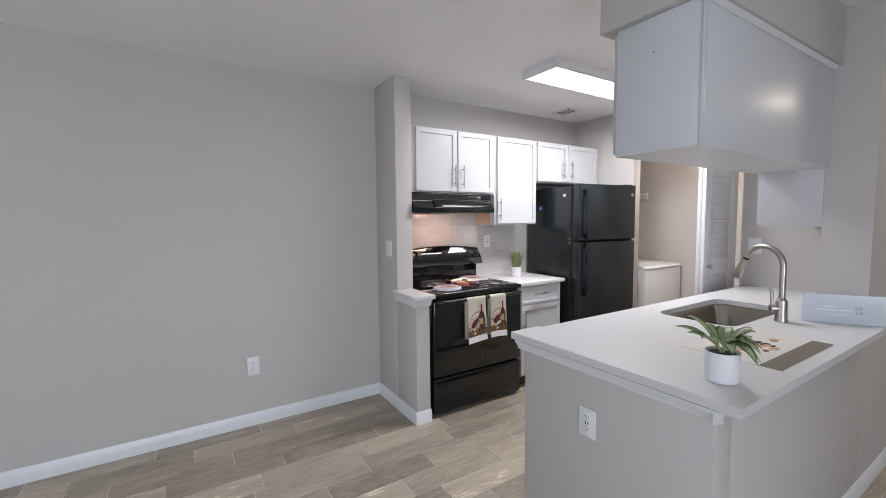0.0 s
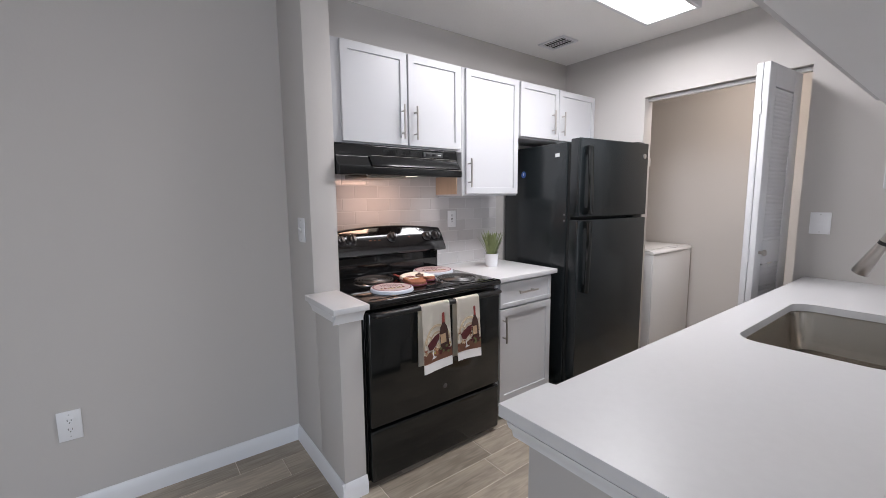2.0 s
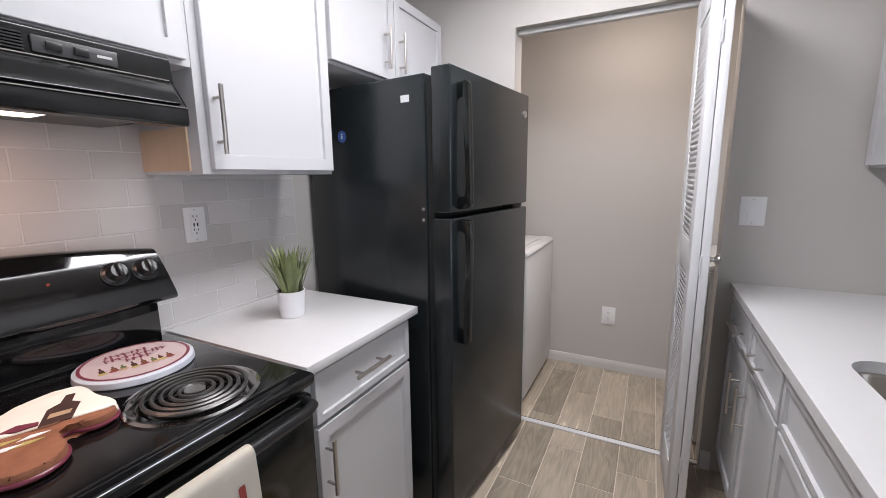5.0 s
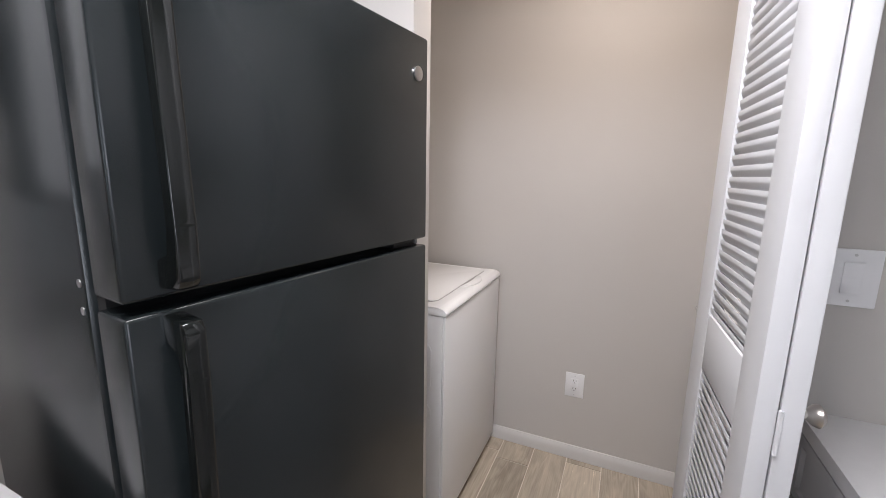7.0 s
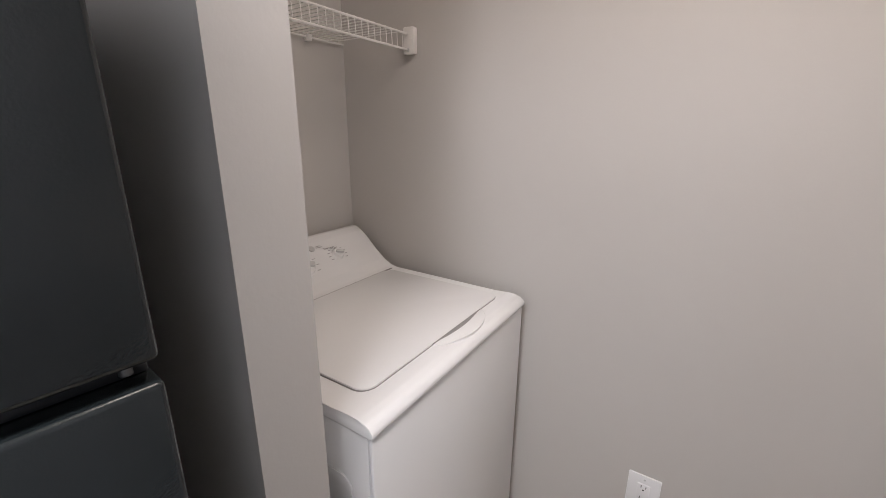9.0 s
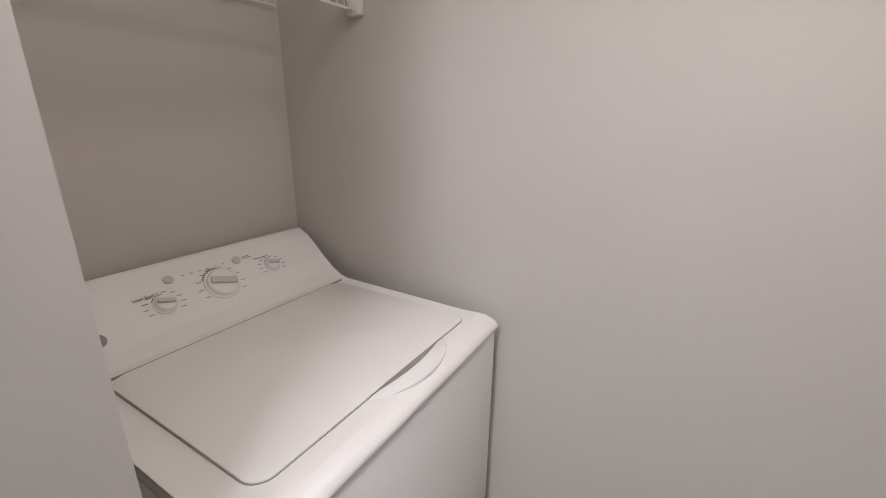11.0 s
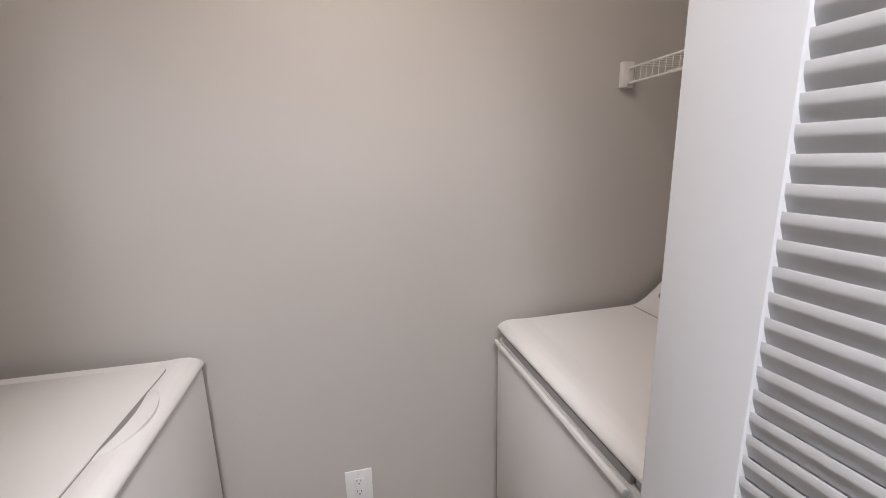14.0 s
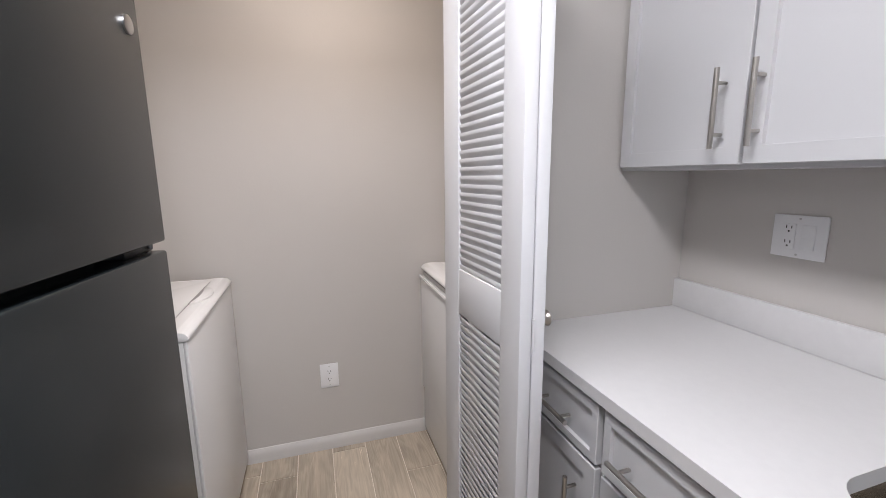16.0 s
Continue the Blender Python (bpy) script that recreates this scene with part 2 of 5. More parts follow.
def box(x0, x1, y0, y1, z0, z1, bevel=0.0, seg=2, bm=None):
    own = bmesh.new()
    bmesh.ops.create_cube(own, size=1)
    for v in own.verts:
        v.co = ((x0 + x1) / 2 + v.co.x * (x1 - x0), (y0 + y1) / 2 + v.co.y * (y1 - y0), (z0 + z1) / 2 + v.co.z * (z1 - z0))
    if bevel:
        bmesh.ops.bevel(own, geom=own.edges[:], offset=bevel, segments=seg, profile=0.5, affect="EDGES")
    return merge(bm, own)


def merge(bm, own):
    if bm is None:
        return own
    me = bpy.data.meshes.new("tmp")
    own.to_mesh(me)
    own.free()
    bm.from_mesh(me)
    bpy.data.meshes.remove(me)
    return bm


def turned(profile, center, axis="z", seg=32, bm=None, squash=(1, 1)):
    """A surface of revolution: profile of (radius, height) along the axis."""
    own = bmesh.new()
    rings = []
    for r, h in profile:
        ring = []
        for i in range(seg):
            a = 2 * math.pi * i / seg
            u, v = r * math.cos(a) * squash[0], r * math.sin(a) * squash[1]
            co = {"z": (u, v, h), "y": (u, h, v), "x": (h, u, v)}[axis]
            ring.append(own.verts.new(Vector(co) + Vector(center)))
        rings.append(ring)
    for a, b in zip(rings, rings[1:]):
        for i in range(seg):
            j = (i + 1) % seg
            own.faces.new((a[i], a[j], b[j], b[i]))
    own.faces.new(rings[0])
    own.faces.new(rings[-1])
    return merge(bm, own)


def tube(points, radius, seg=10, bm=None, closed=False):
    """A round rod along points; radius is a number or one for each point."""
    own = bmesh.new()
    pts = [Vector(p) for p in points]
    rad = radius if isinstance(radius, (list, tuple)) else [radius] * len(pts)
    rings, up = [], None
    for i, p in enumerate(pts):
        d = (pts[min(i + 1, len(pts) - 1)] - pts[max(i - 1, 0)]).normalized()
        if up is None:
            up = d.orthogonal().normalized()
        up = (up - d * up.dot(d)).normalized()
        side = d.cross(up)
        rings.append([own.verts.new(p + (up * math.cos(2 * math.pi * k / seg) + side * math.sin(2 * math.pi * k / seg)) * rad[i]) for k in range(seg)])
    for a, b in zip(rings, rings[1:]):
        for k in range(seg):
            j = (k + 1) % seg
            own.faces.new((a[k], a[j], b[j], b[k]))
    own.faces.new(rings[0])
    own.faces.new(rings[-1])
    return merge(bm, own)


def extrude(outline, axis, a, b, bm=None, bevel=0.0):
    """A prism: outline in the two other axes (in xyz order), between a and b along axis."""
    own = bmesh.new()

    def place(u, v, w):
        return {"x": (w, u, v), "y": (u, w, v), "z": (u, v, w)}[axis]
    lo = [own.verts.new(place(u, v, a)) for u, v in outline]
    hi = [own.verts.new(place(u, v, b)) for u, v in outline]
    own.faces.new(lo)
    own.faces.new(hi)
    n = len(outline)
    for i in range(n):
        j = (i + 1) % n
        own.faces.new((lo[i], lo[j], hi[j], hi[i]))
    if bevel:
        bmesh.ops.bevel(own, geom=own.edges[:], offset=bevel, segments=2, profile=0.5, affect="EDGES")
    return merge(bm, own)


def rounded(x0, x1, y0, y1, r, n=6):
    out = []
    for cx, cy, a0 in ((x1 - r, y1 - r, 0), (x0 + r, y1 - r, 90), (x0 + r, y0 + r, 180), (x1 - r, y0 + r, 270)):
        for i in range(n + 1):
            a = radians(a0 + 90 * i / n)
            out.append((cx + r * math.cos(a), cy + r * math.sin(a)))
    return out


def words(text, size, m, mat, parent, name="lettering"):
    """Flat lettering as a mesh; m places it, reading along its x."""
    cu = bpy.data.curves.new(name, "FONT")
    cu.body, cu.size, cu.align_x, cu.align_y, cu.extrude = text, size, "CENTER", "CENTER", 0.0003
    tmp = bpy.data.objects.new(name, cu)
    scene.collection.objects.link(tmp)
    me = bpy.data.meshes.new_from_object(tmp.evaluated_get(bpy.context.evaluated_depsgraph_get()))
    bpy.data.objects.remove(tmp)
    me.transform(Matrix.Translation(-world_place(parent)) @ m)
    me.materials.clear()
    me.materials.append(mat)
    ob = new(name, me)
    ob.parent = parent
    return ob


# ---- the large structure ----
H = 2.51


def wall(name, boxes, label, mat=PAINT, bevel=0.0):
    bm = bmesh.new()
    for b in boxes:
        box(*b, bm=bm, bevel=bevel)
    return solid(name, bm, mat, label, "wall", kind="structure")


wall("wall_north", [(-3.3, 4.9, 3.46, 3.58, 0, H)], "long greige painted wall with orange-peel texture")
wall("wall_east", [(4.775, 4.9, 1.09, 3.46, 0, H)], "greige painted back wall of the laundry closet")
wall("wall_laundry_front", [(3.879, 3.99, 2.753, 3.46, 0, H), (3.879, 3.99, 1.09, 1.81, 0, H), (3.879, 3.99, 1.81, 2.753, 2.112, H)],
     "greige wall with the open laundry doorway")
wall("wall_kitchen_south", [(3.0, 6.2, 0.897, 1.09, 0, H)], "greige wall behind the sink counter, beside the passage")
wall("wall_stub", [(1.466, 1.60, 3.10, 3.46, 0, H)], "short greige wall end beside the range", bevel=0.004)
wall("wall_half_stub", [(1.466, 1.576, 2.812, 3.098, 0, 0.885)], "low greige half wall beside the range", bevel=0.004)
wall("wall_peninsula", [(1.5601, 2.998, 0.897, 1.003, 0, 0.883), (1.46, 1.56, 0.897, 1.725, 0, 0.883)], "greige half wall carrying the peninsula counter", bevel=0.003)
wall("wall_west", [(-3.3, -3.2, -3.3, 0.0, 0, H), (-3.3, -3.2, 1.6, 3.46, 0, H), (-3.3, -3.2, 0.0, 1.6, 0, 0.75), (-3.3, -3.2, 0.0, 1.6, 2.05, H)],
     "greige dining room wall with a window")
wall("wall_south", [(-3.2, -1.9, -3.3, -3.2, 0, H), (0.7, 6.2, -3.3, -3.2, 0, H), (-1.9, 0.7, -3.3, -3.2, 2.2, H), (-1.9, 0.7, -3.3, -3.2, 0, 0.2)],
     "greige wall with a wide window")
wall("wall_hall_end", [(6.2, 6.3, -3.3, 1.09, 0, H)], "greige wall at the end of the passage")
wall("wall_soffit", [(1.635, 2.998, 1.045, 1.475, 2.226, H)], "greige boxed soffit under the ceiling", bevel=0.003)
solid("ceiling", box(-3.3, 6.3, -3.3, 3.58, H, H + 0.1), CEIL, "white knockdown-textured ceiling", "ceiling", kind="structure")


def skirting(x0, y0, x1, y1, nx, ny, bm, tall=1.0):
    """A moulded board on the wall line from one end to the other; (nx, ny) points into the room."""
    prof = [(0, 0), (0.014, 0), (0.014, 0.05), (0.011, 0.068), (0.007, 0.08), (0.004, 0.088), (0, 0.09)]
    a = [bm.verts.new((x0 + nx * d, y0 + ny * d, z * tall)) for d, z in prof]
    b = [bm.verts.new((x1 + nx * d, y1 + ny * d, z * tall)) for d, z in prof]
    bm.faces.new(a)
    bm.faces.new(b)
    for i in range(len(prof)):
        j = (i + 1) % len(prof)
        bm.faces.new((a[i], a[j], b[j], b[i]))


def baseboard(runs, label):
    bm = bmesh.new()
    for r in runs:
        skirting(*r[:6], bm, *r[6:])
    return solid("baseboard", bm, BOARD if len(runs[0]) > 6 else TRIM, label, "baseboard", kind="structure")


baseboard([(-3.2, 3.459, 1.466, 3.459, 0, -1)], "white moulded baseboard along the dining wall")
baseboard([(1.465, 2.80, 1.465, 3.445, -1, 0), (1.452, 2.811, 1.578, 2.811, 0, -1)], "white baseboard round the half wall end")
baseboard([(4.774, 1.092, 4.774, 3.458, -1, 0, 0.78)], "white baseboard along the laundry back wall")
baseboard([(1.45, 0.896, 6.2, 0.896, 0, -1)], "white baseboard along the peninsula and passage wall")
baseboard([(1.459, 0.89, 1.459, 1.725, -1, 0)], "white baseboard on the end of the peninsula")
baseboard([(3.878, 1.765, 3.878, 1.806, -1, 0)], "short white baseboard beside the laundry doorway")

# caps and mouldings
cap = thing("wall_cap", (1.51, 2.93, 0.885), "white quartz cap with a cove moulding on the half wall", "wall cap", kind="structure")
part("slab", box(1.418, 1.585, 2.742, 3.099, 0.905, 0.932, 0.003), QUARTZ, cap)
part("cove_moulding", extrude([(1.465, 0.845), (1.452, 0.85), (1.448, 0.868), (1.436, 0.888), (1.432, 0.904), (1.578, 0.904), (1.578, 0.886), (1.465, 0.886)], "y", 2.80, 3.099), TRIM, cap)
part("end_moulding", extrude([(2.811, 0.845), (2.798, 0.85), (2.794, 0.868), (2.78, 0.888), (2.762, 0.904), (2.811, 0.904)], "x", 1.44, 1.578), TRIM, cap)

# ---- laundry doorway trim, track and folding door ----
trim = thing("trim", (3.945, 2.27, 2.08), "white bifold track under the doorway head", "trim", kind="structure")
part("head_track", box(3.92, 3.955, 1.812, 2.751, 2.086, 2.1105, 0.002), LIGHTGREY, trim)
thr = thing("threshold", (3.91, 2.27, 0.0), "thin white metal floor strip at the laundry doorway", "threshold", kind="structure")
part("strip", box(3.882, 3.913, 1.812, 2.751, 0.0005, 0.008, 0.002), TRIM, thr)
part("channel", box(3.914, 3.924, 1.812, 2.751, 0.0005, 0.003), DARK, thr)

door = thing("door_1", (3.69, 1.92, 0.015), "white louvered bifold door, folded open", "door", kind="structure")


def louver_panel(parent, x0, x1, y0, y1, skew, front):
    """A folding leaf between x0 and x1; its far end is shifted by skew in y; front: the side with the slats' raised edges."""
    def bent(bm):
        for v in bm.verts:
            v.co.y += skew * (v.co.x - x0) / (x1 - x0)
        return bm
    z0, z1, near, rear = 0.018, 2.075, 0.084, 0.106
    leaf = part("leaf", bent(box(x0, x0 + near, y0, y1, z0, z1, 0.003)), DOORP, parent)
    part("stile", bent(box(x1 - rear, x1, y0, y1, z0, z1, 0.003)), DOORP, leaf)
    rails = ((z0, 0.19), (1.008, 1.136), (1.96, z1))
    for a, b in rails:
        part("rail", bent(box(x0 + near, x1 - rear, y0 + 0.001, y1 - 0.001, a, b, 0.002)), DOORP, leaf)
    ym, pitch = (y0 + y1) / 2, 0.0212
    for a, b in ((0.19, 1.008), (1.136, 1.96)):
        k = int((b - a) / pitch)
        for i in range(k):
            z = a + (i + 0.5) * (b - a) / k
            bm = extrude([(ym + front * 0.011, z + 0.0049), (ym + front * 0.011, z - 0.0049), (ym + front * 0.0045, z - 0.0210), (ym - front * 0.001, z - 0.0205), (ym - front * 0.001, z - 0.0125)], "x", x0 + near - 0.003, x1 - rear + 0.003, bevel=0.0016)
            part("slat", bent(bm), DOORP, leaf)
    return leaf


louver_panel(door, 3.472, 3.903, 1.923, 1.952, 0.022, 1)
louver_panel(door, 3.472, 3.912, 1.892, 1.921, -0.034, -1)
for z in (0.25, 1.06, 1.85):
    part("hinge", tube([(3.4705, 1.9200, z - 0.036), (3.4705, 1.9200, z + 0.036)], 0.0036, 10), DOORP, door)
part("knob", turned([(0.009, 0), (0.008, -0.012), (0.016, -0.020), (0.018, -0.028), (0.012, -0.034), (0.001, -0.036)], (3.518, 1.8875, 1.077), "y", 20), NICKEL, door, "satin nickel knob")

# ---- kitchen: cabinets ----
def pull(parent, a, b, out):
    """A bar pull from a to b, standing off by the vector out, with two posts."""
    a, b, out = Vector(a), Vector(b), Vector(out)
    bm = tube([a + out, b + out], 0.006, 12)
    for f in (0.18, 0.82):
        p = a.lerp(b, f)
        tube([p, p + out], 0.0045, 10, bm)
    return part("handle", bm, NICKEL, parent, "brushed nickel bar pull")


def shaker(x0, x1, z0, z1, y, ny, rail=0.058):
    """A shaker front in a plane of constant y facing ny, with a recessed middle panel."""
    lo, hi = sorted((y, y - ny * 0.019))
    bm = box(x0, x1, lo, hi, z0, z1)
    front = [f for f in bm.faces if abs(f.calc_center_median().y - y) < 1e-6]
    bmesh.ops.inset_region(bm, faces=front, thickness=rail, depth=0)
    inner = [f for f in bm.faces if abs(f.calc_center_median().y - y) < 1e-6 and f.calc_area() > 0.3 * (x1 - x0 - 2 * rail) * (z1 - z0 - 2 * rail) and abs(f.calc_center_median().x - (x0 + x1) / 2) < 1e-4 and abs(f.calc_center_median().z - (z0 + z1) / 2) < 1e-4]
    bmesh.ops.inset_region(bm, faces=inner, thickness=0.0012, depth=0)
    for v in inner[0].verts:
        v.co.y -= ny * 0.0095
    edge = [e for e in bm.edges if e.calc_face_angle(0) > 1.0 and all(abs(v.co.x - x0) < 1e-6 or abs(v.co.x - x1) < 1e-6 or abs(v.co.z - z0) < 1e-6 or abs(v.co.z - z1) < 1e-6 for v in e.verts)]
    bmesh.ops.bevel(bm, geom=edge, offset=0.0018, segments=1, profile=0.5, affect="EDGES")
    return bm


def slab_drawer(x0, x1, z0, z1, y, ny):
    return shaker(x0, x1, z0, z1, y, ny, 0.032)


WALLCAB = "row of white wall cabinets"
YF = 3.156


def upper(x0, x1, z0, doors, handles, label):
    z1 = 2.186
    c = thing("wall_cabinet", ((x0 + x1) / 2, 3.31, z0), label, "cabinet", WALLCAB)
    part("body", box(x0, x1, YF + 0.02, 3.458, z0, z1, 0.001), CAB, c)
    for (a, b), h in zip(doors, handles):
        d = part("door", shaker(a, b, z0 + 0.012, z1 - 0.006, YF, -1), CAB, c)
        pull(d, (h[0], YF, h[1]), (h[0], YF, h[2]), (0, -0.032, 0))
    return c


upper(1.602, 2.466, 1.672, [(1.672, 2.060), (2.070, 2.446)], [(2.025, 1.716, 1.90), (2.108, 1.716, 1.90)], "white shaker two-door wall cabinet above the range hood")
c2 = upper(2.468, 2.972, 1.402, [(2.492, 2.962)], [(2.508, 1.455, 1.635)], "white shaker single-door wall cabinet beside the hood")
part("side_panel", box(2.462, 2.4675, 3.222, 3.456, 1.412, 1.527), WOOD_IN, c2, "bare wood cabinet side lit by the hood")
upper(2.974, 3.885, 1.800, [(2.985, 3.40), (3.408, 3.86)], [(3.325, 1.846, 2.018), (3.438, 1.846, 2.018)], "white shaker two-door wall cabinet above the refrigerator")

# base cabinet between range and refrigerator
bc = thing("base_cabinet", (2.74, 3.14, 0), "white shaker base cabinet with a drawer and a door", "cabinet")
part("body", box(2.478, 2.985, 2.872, 3.455, 0.10, 0.886, 0.001), CAB, bc)
part("toe_kick", box(2.478, 2.985, 2.935, 3.45, 0.0, 0.0995), TOE_SHADE, bc, "toe board coloured dark for the shade of its recess")
d = part("drawer", slab_drawer(2.498, 2.968, 0.728, 0.876, 2.852, -1), CAB, bc)
pull(d, (2.634, 2.852, 0.812), (2.80, 2.852, 0.812), (0, -0.032, 0))
d = part("door", shaker(2.498, 2.968, 0.128, 0.716, 2.852, -1), CAB, bc)
pull(d, (2.522, 2.852, 0.515), (2.522, 2.852, 0.68), (0, -0.032, 0))
solid("countertop", box(2.462, 3.014, 2.838, 3.4445, 0.888, 0.917, 0.003), QUARTZ, "white quartz countertop between range and refrigerator", "countertop")

# peninsula counter with the sink cut-out
X0, X1, Y0, Y1 = 1.430, 3.888, 0.822, 1.769
SX0, SX1, SY0, SY1 = 2.375, 3.108, 1.235, 1.628
own = bmesh.new()
z0, z1 = 0.886, 0.917
hole = rounded(SX0, SX1, SY0, SY1, 0.075, 8)
outer = [(X0, Y0), (2.995, Y0), (2.995, 1.092), (X1, 1.092), (X1, Y1 - 0.010), (1.612, Y1), (1.606, Y1 + 0.022), (X0, Y1 + 0.022)]
for z in (z0, z1):
    vo = [own.verts.new((x, y, z)) for x, y in outer]
    vh = [own.verts.new((x, y, z)) for x, y in hole]
    eo = [own.edges.new((vo[i], vo[(i + 1) % len(vo)])) for i in range(len(vo))]
    eh = [own.edges.new((vh[i], vh[(i + 1) % len(vh)])) for i in range(len(vh))]
    bmesh.ops.triangle_fill(own, use_beauty=True, edges=eo + eh)
    if z == z0:
        keep = (vo, vh)
for low, high in zip(keep, (vo, vh)):
    for i in range(len(low)):
        j = (i + 1) % len(low)
        own.faces.new((low[i], low[j], high[j], high[i]))
rim = [e for e in own.edges if abs(e.verts[0].co.z - z1) < 1e-6 and abs(e.verts[1].co.z - z1) < 1e-6 and e.calc_face_angle(0) > 1.2]
bmesh.ops.bevel(own, geom=rim, offset=0.0035, segments=2, profile=0.5, affect="EDGES")
solid("peninsula_countertop", own, QUARTZ, "white quartz peninsula countertop with a sink cut-out", "countertop")
solid("backsplash", box(3.002, 3.887, 1.0915, 1.111, 0.9175, 1.020, 0.002), QUARTZ, "low white quartz backsplash behind the counter", "backsplash", kind="structure")
mould = thing("counter_moulding", (1.44, 1.3, 0.83), "white cove moulding under the peninsula countertop", "moulding", kind="structure")
part("end_run", extrude([(1.4595, 0.838), (1.452, 0.84), (1.448, 0.856), (1.436, 0.868), (1.430, 0.884), (1.4595, 0.884)], "y", 0.88, 1.765), TRIM, mould)
part("return_run", extrude([(0.8965, 0.838), (0.889, 0.84), (0.885, 0.856), (0.873, 0.868), (0.867, 0.884), (0.8965, 0.884)], "x", 1.432, 1.475), TRIM, mould)

# sink
sink = thing("sink", (2.71, 1.42, 0.70), "undermount stainless steel kitchen sink, empty", "sink")
own = bmesh.new()
rings = []
for grow, z, r in ((0.012, 0.8858, 0.08), (0.004, 0.884, 0.076), (0.0, 0.875, 0.074), (-0.012, 0.76, 0.066), (-0.03, 0.725, 0.055), (-0.06, 0.713, 0.04), (-0.13, 0.708, 0.03)):
    rings.append([own.verts.new((x, y, z)) for x, y in rounded(SX0 - grow, SX1 + grow, SY0 - grow, SY1 + grow, r, 8)])
for a, b in zip(rings, rings[1:]):
    for i in range(len(a)):
        j = (i + 1) % len(a)
        own.faces.new((a[i], a[j], b[j], b[i]))
own.faces.new(rings[-1])
part("bowl", own, STEEL, sink)
part("drain", turned([(0.045, 0.7095), (0.043, 0.713), (0.034, 0.712), (0.03, 0.706), (0.001, 0.706)], (2.70, 1.40, 0)), CHROME, sink)

# faucet
fa = thing("faucet", (2.715, 1.155, 0.917), "brushed nickel gooseneck pull-down kitchen faucet", "faucet")
fb = Vector((2.715, 1.155, 0))
part("base", turned([(0.030, 0.9172), (0.030, 0.924), (0.0275, 0.930), (0.0265, 0.945), (0.0265, 1.015), (0.025, 1.026), (0.019, 1.033), (0.0155, 1.040)], fb), NICKEL, fa)
way = Vector((0.12, 0.335, 0)).normalized()
arc = [fb + Vector((0, 0, 1.04)), fb + Vector((0, 0, 1.15))]
for i in range(17):
    a = math.pi * i / 16 * 0.88
    arc.append(fb + way * (0.105 * (1 - math.cos(a))) + Vector((0, 0, 1.195 + 0.105 * math.sin(a))))
part("neck", tube(arc, 0.0142, 16), NICKEL, fa)
tip, back = arc[-1], (arc[-1] - arc[-2]).normalized()
part("collar", tube([tip, tip + back * 0.012], 0.0152, 16), BLACKPL, fa)
part("spray_head", tube([tip + back * 0.012, tip + back * 0.03, tip + back * 0.07, tip + back * 0.125, tip + back * 0.13], [0.0152, 0.0162, 0.0195, 0.0245, 0.0225], 18), NICKEL, fa)
side = Vector((-0.72, 0.69, 0)).normalized()
part("valve", tube([fb + Vector((0, 0, 0.985)), fb + side * 0.040 + Vector((0, 0, 0.985)), fb + side * 0.052 + Vector((0, 0, 0.985)), fb + side * 0.056 + Vector((0, 0, 0.985))], [0.0215, 0.0215, 0.019, 0.012], 18), NICKEL, fa)
part("lever", tube([fb + side * 0.040 + Vector((0, 0, 0.992)), fb + side * 0.043 + Vector((0, 0, 1.02)), fb + side * 0.047 + Vector((0, 0, 1.06)), fb + side * 0.050 + Vector((0, 0, 1.085)), fb + side * 0.050 + Vector((0, 0, 1.088))], [0.012, 0.0095, 0.0085, 0.0095, 0.006], 12), NICKEL, fa)

# base cabinets under the sink counter
SINKCAB = "base cabinets under the sink counter"


def sink_cabinet(x0, x1, fronts, label):
    c = thing("base_cabinet", ((x0 + x1) / 2, 1.42, 0), label, "cabinet", SINKCAB)
    part("body", box(x0, x1, 1.015, 1.729, 0.10, 0.70, 0.001), CAB, c)
    part("face_frame", box(x0, x1, 1.711, 1.731, 0.7005, 0.885, 0.001), CAB, c)
    part("toe_kick", box(x0, x1, 1.03, 1.66, 0.0, 0.0995), TOE_SHADE, c, "toe board coloured dark for the shade of its recess")
    for kind, a, b, h in fronts:
        if kind == "drawer":
            d = part("drawer", slab_drawer(a, b, 0.722, 0.872, 1.752, 1), CAB, c)
            if h:
                pull(d, (h[0], 1.752, 0.79), (h[1], 1.752, 0.79), (0, 0.032, 0))
        else:
            d = part("door", shaker(a, b, 0.125, 0.712, 1.752, 1), CAB, c)
            pull(d, (h, 1.752, 0.48), (h, 1.752, 0.65), (0, 0.032, 0))
    return c


sink_cabinet(3.452, 3.885, [("drawer", 3.462, 3.862, (3.54, 3.695)), ("door", 3.462, 3.862, 3.53)], "white shaker base cabinet with drawer beside the laundry door")
sink_cabinet(3.052, 3.450, [("drawer", 3.062, 3.442, (3.215, 3.39)), ("door", 3.062, 3.442, 3.40)], "white shaker base cabinet with drawer beside the sink")
sink_cabinet(2.30, 3.050, [("drawer", 2.31, 3.04, None), ("door", 2.31, 2.672, 2.63), ("door", 2.678, 3.04, 2.72)], "white shaker sink base cabinet with a false front")
sink_cabinet(1.562, 2.298, [("drawer", 1.60, 2.288, (1.86, 2.03)), ("door", 1.60, 1.94, 1.90), ("door", 1.946, 2.288, 1.99)], "white shaker base cabinet at the peninsula end")

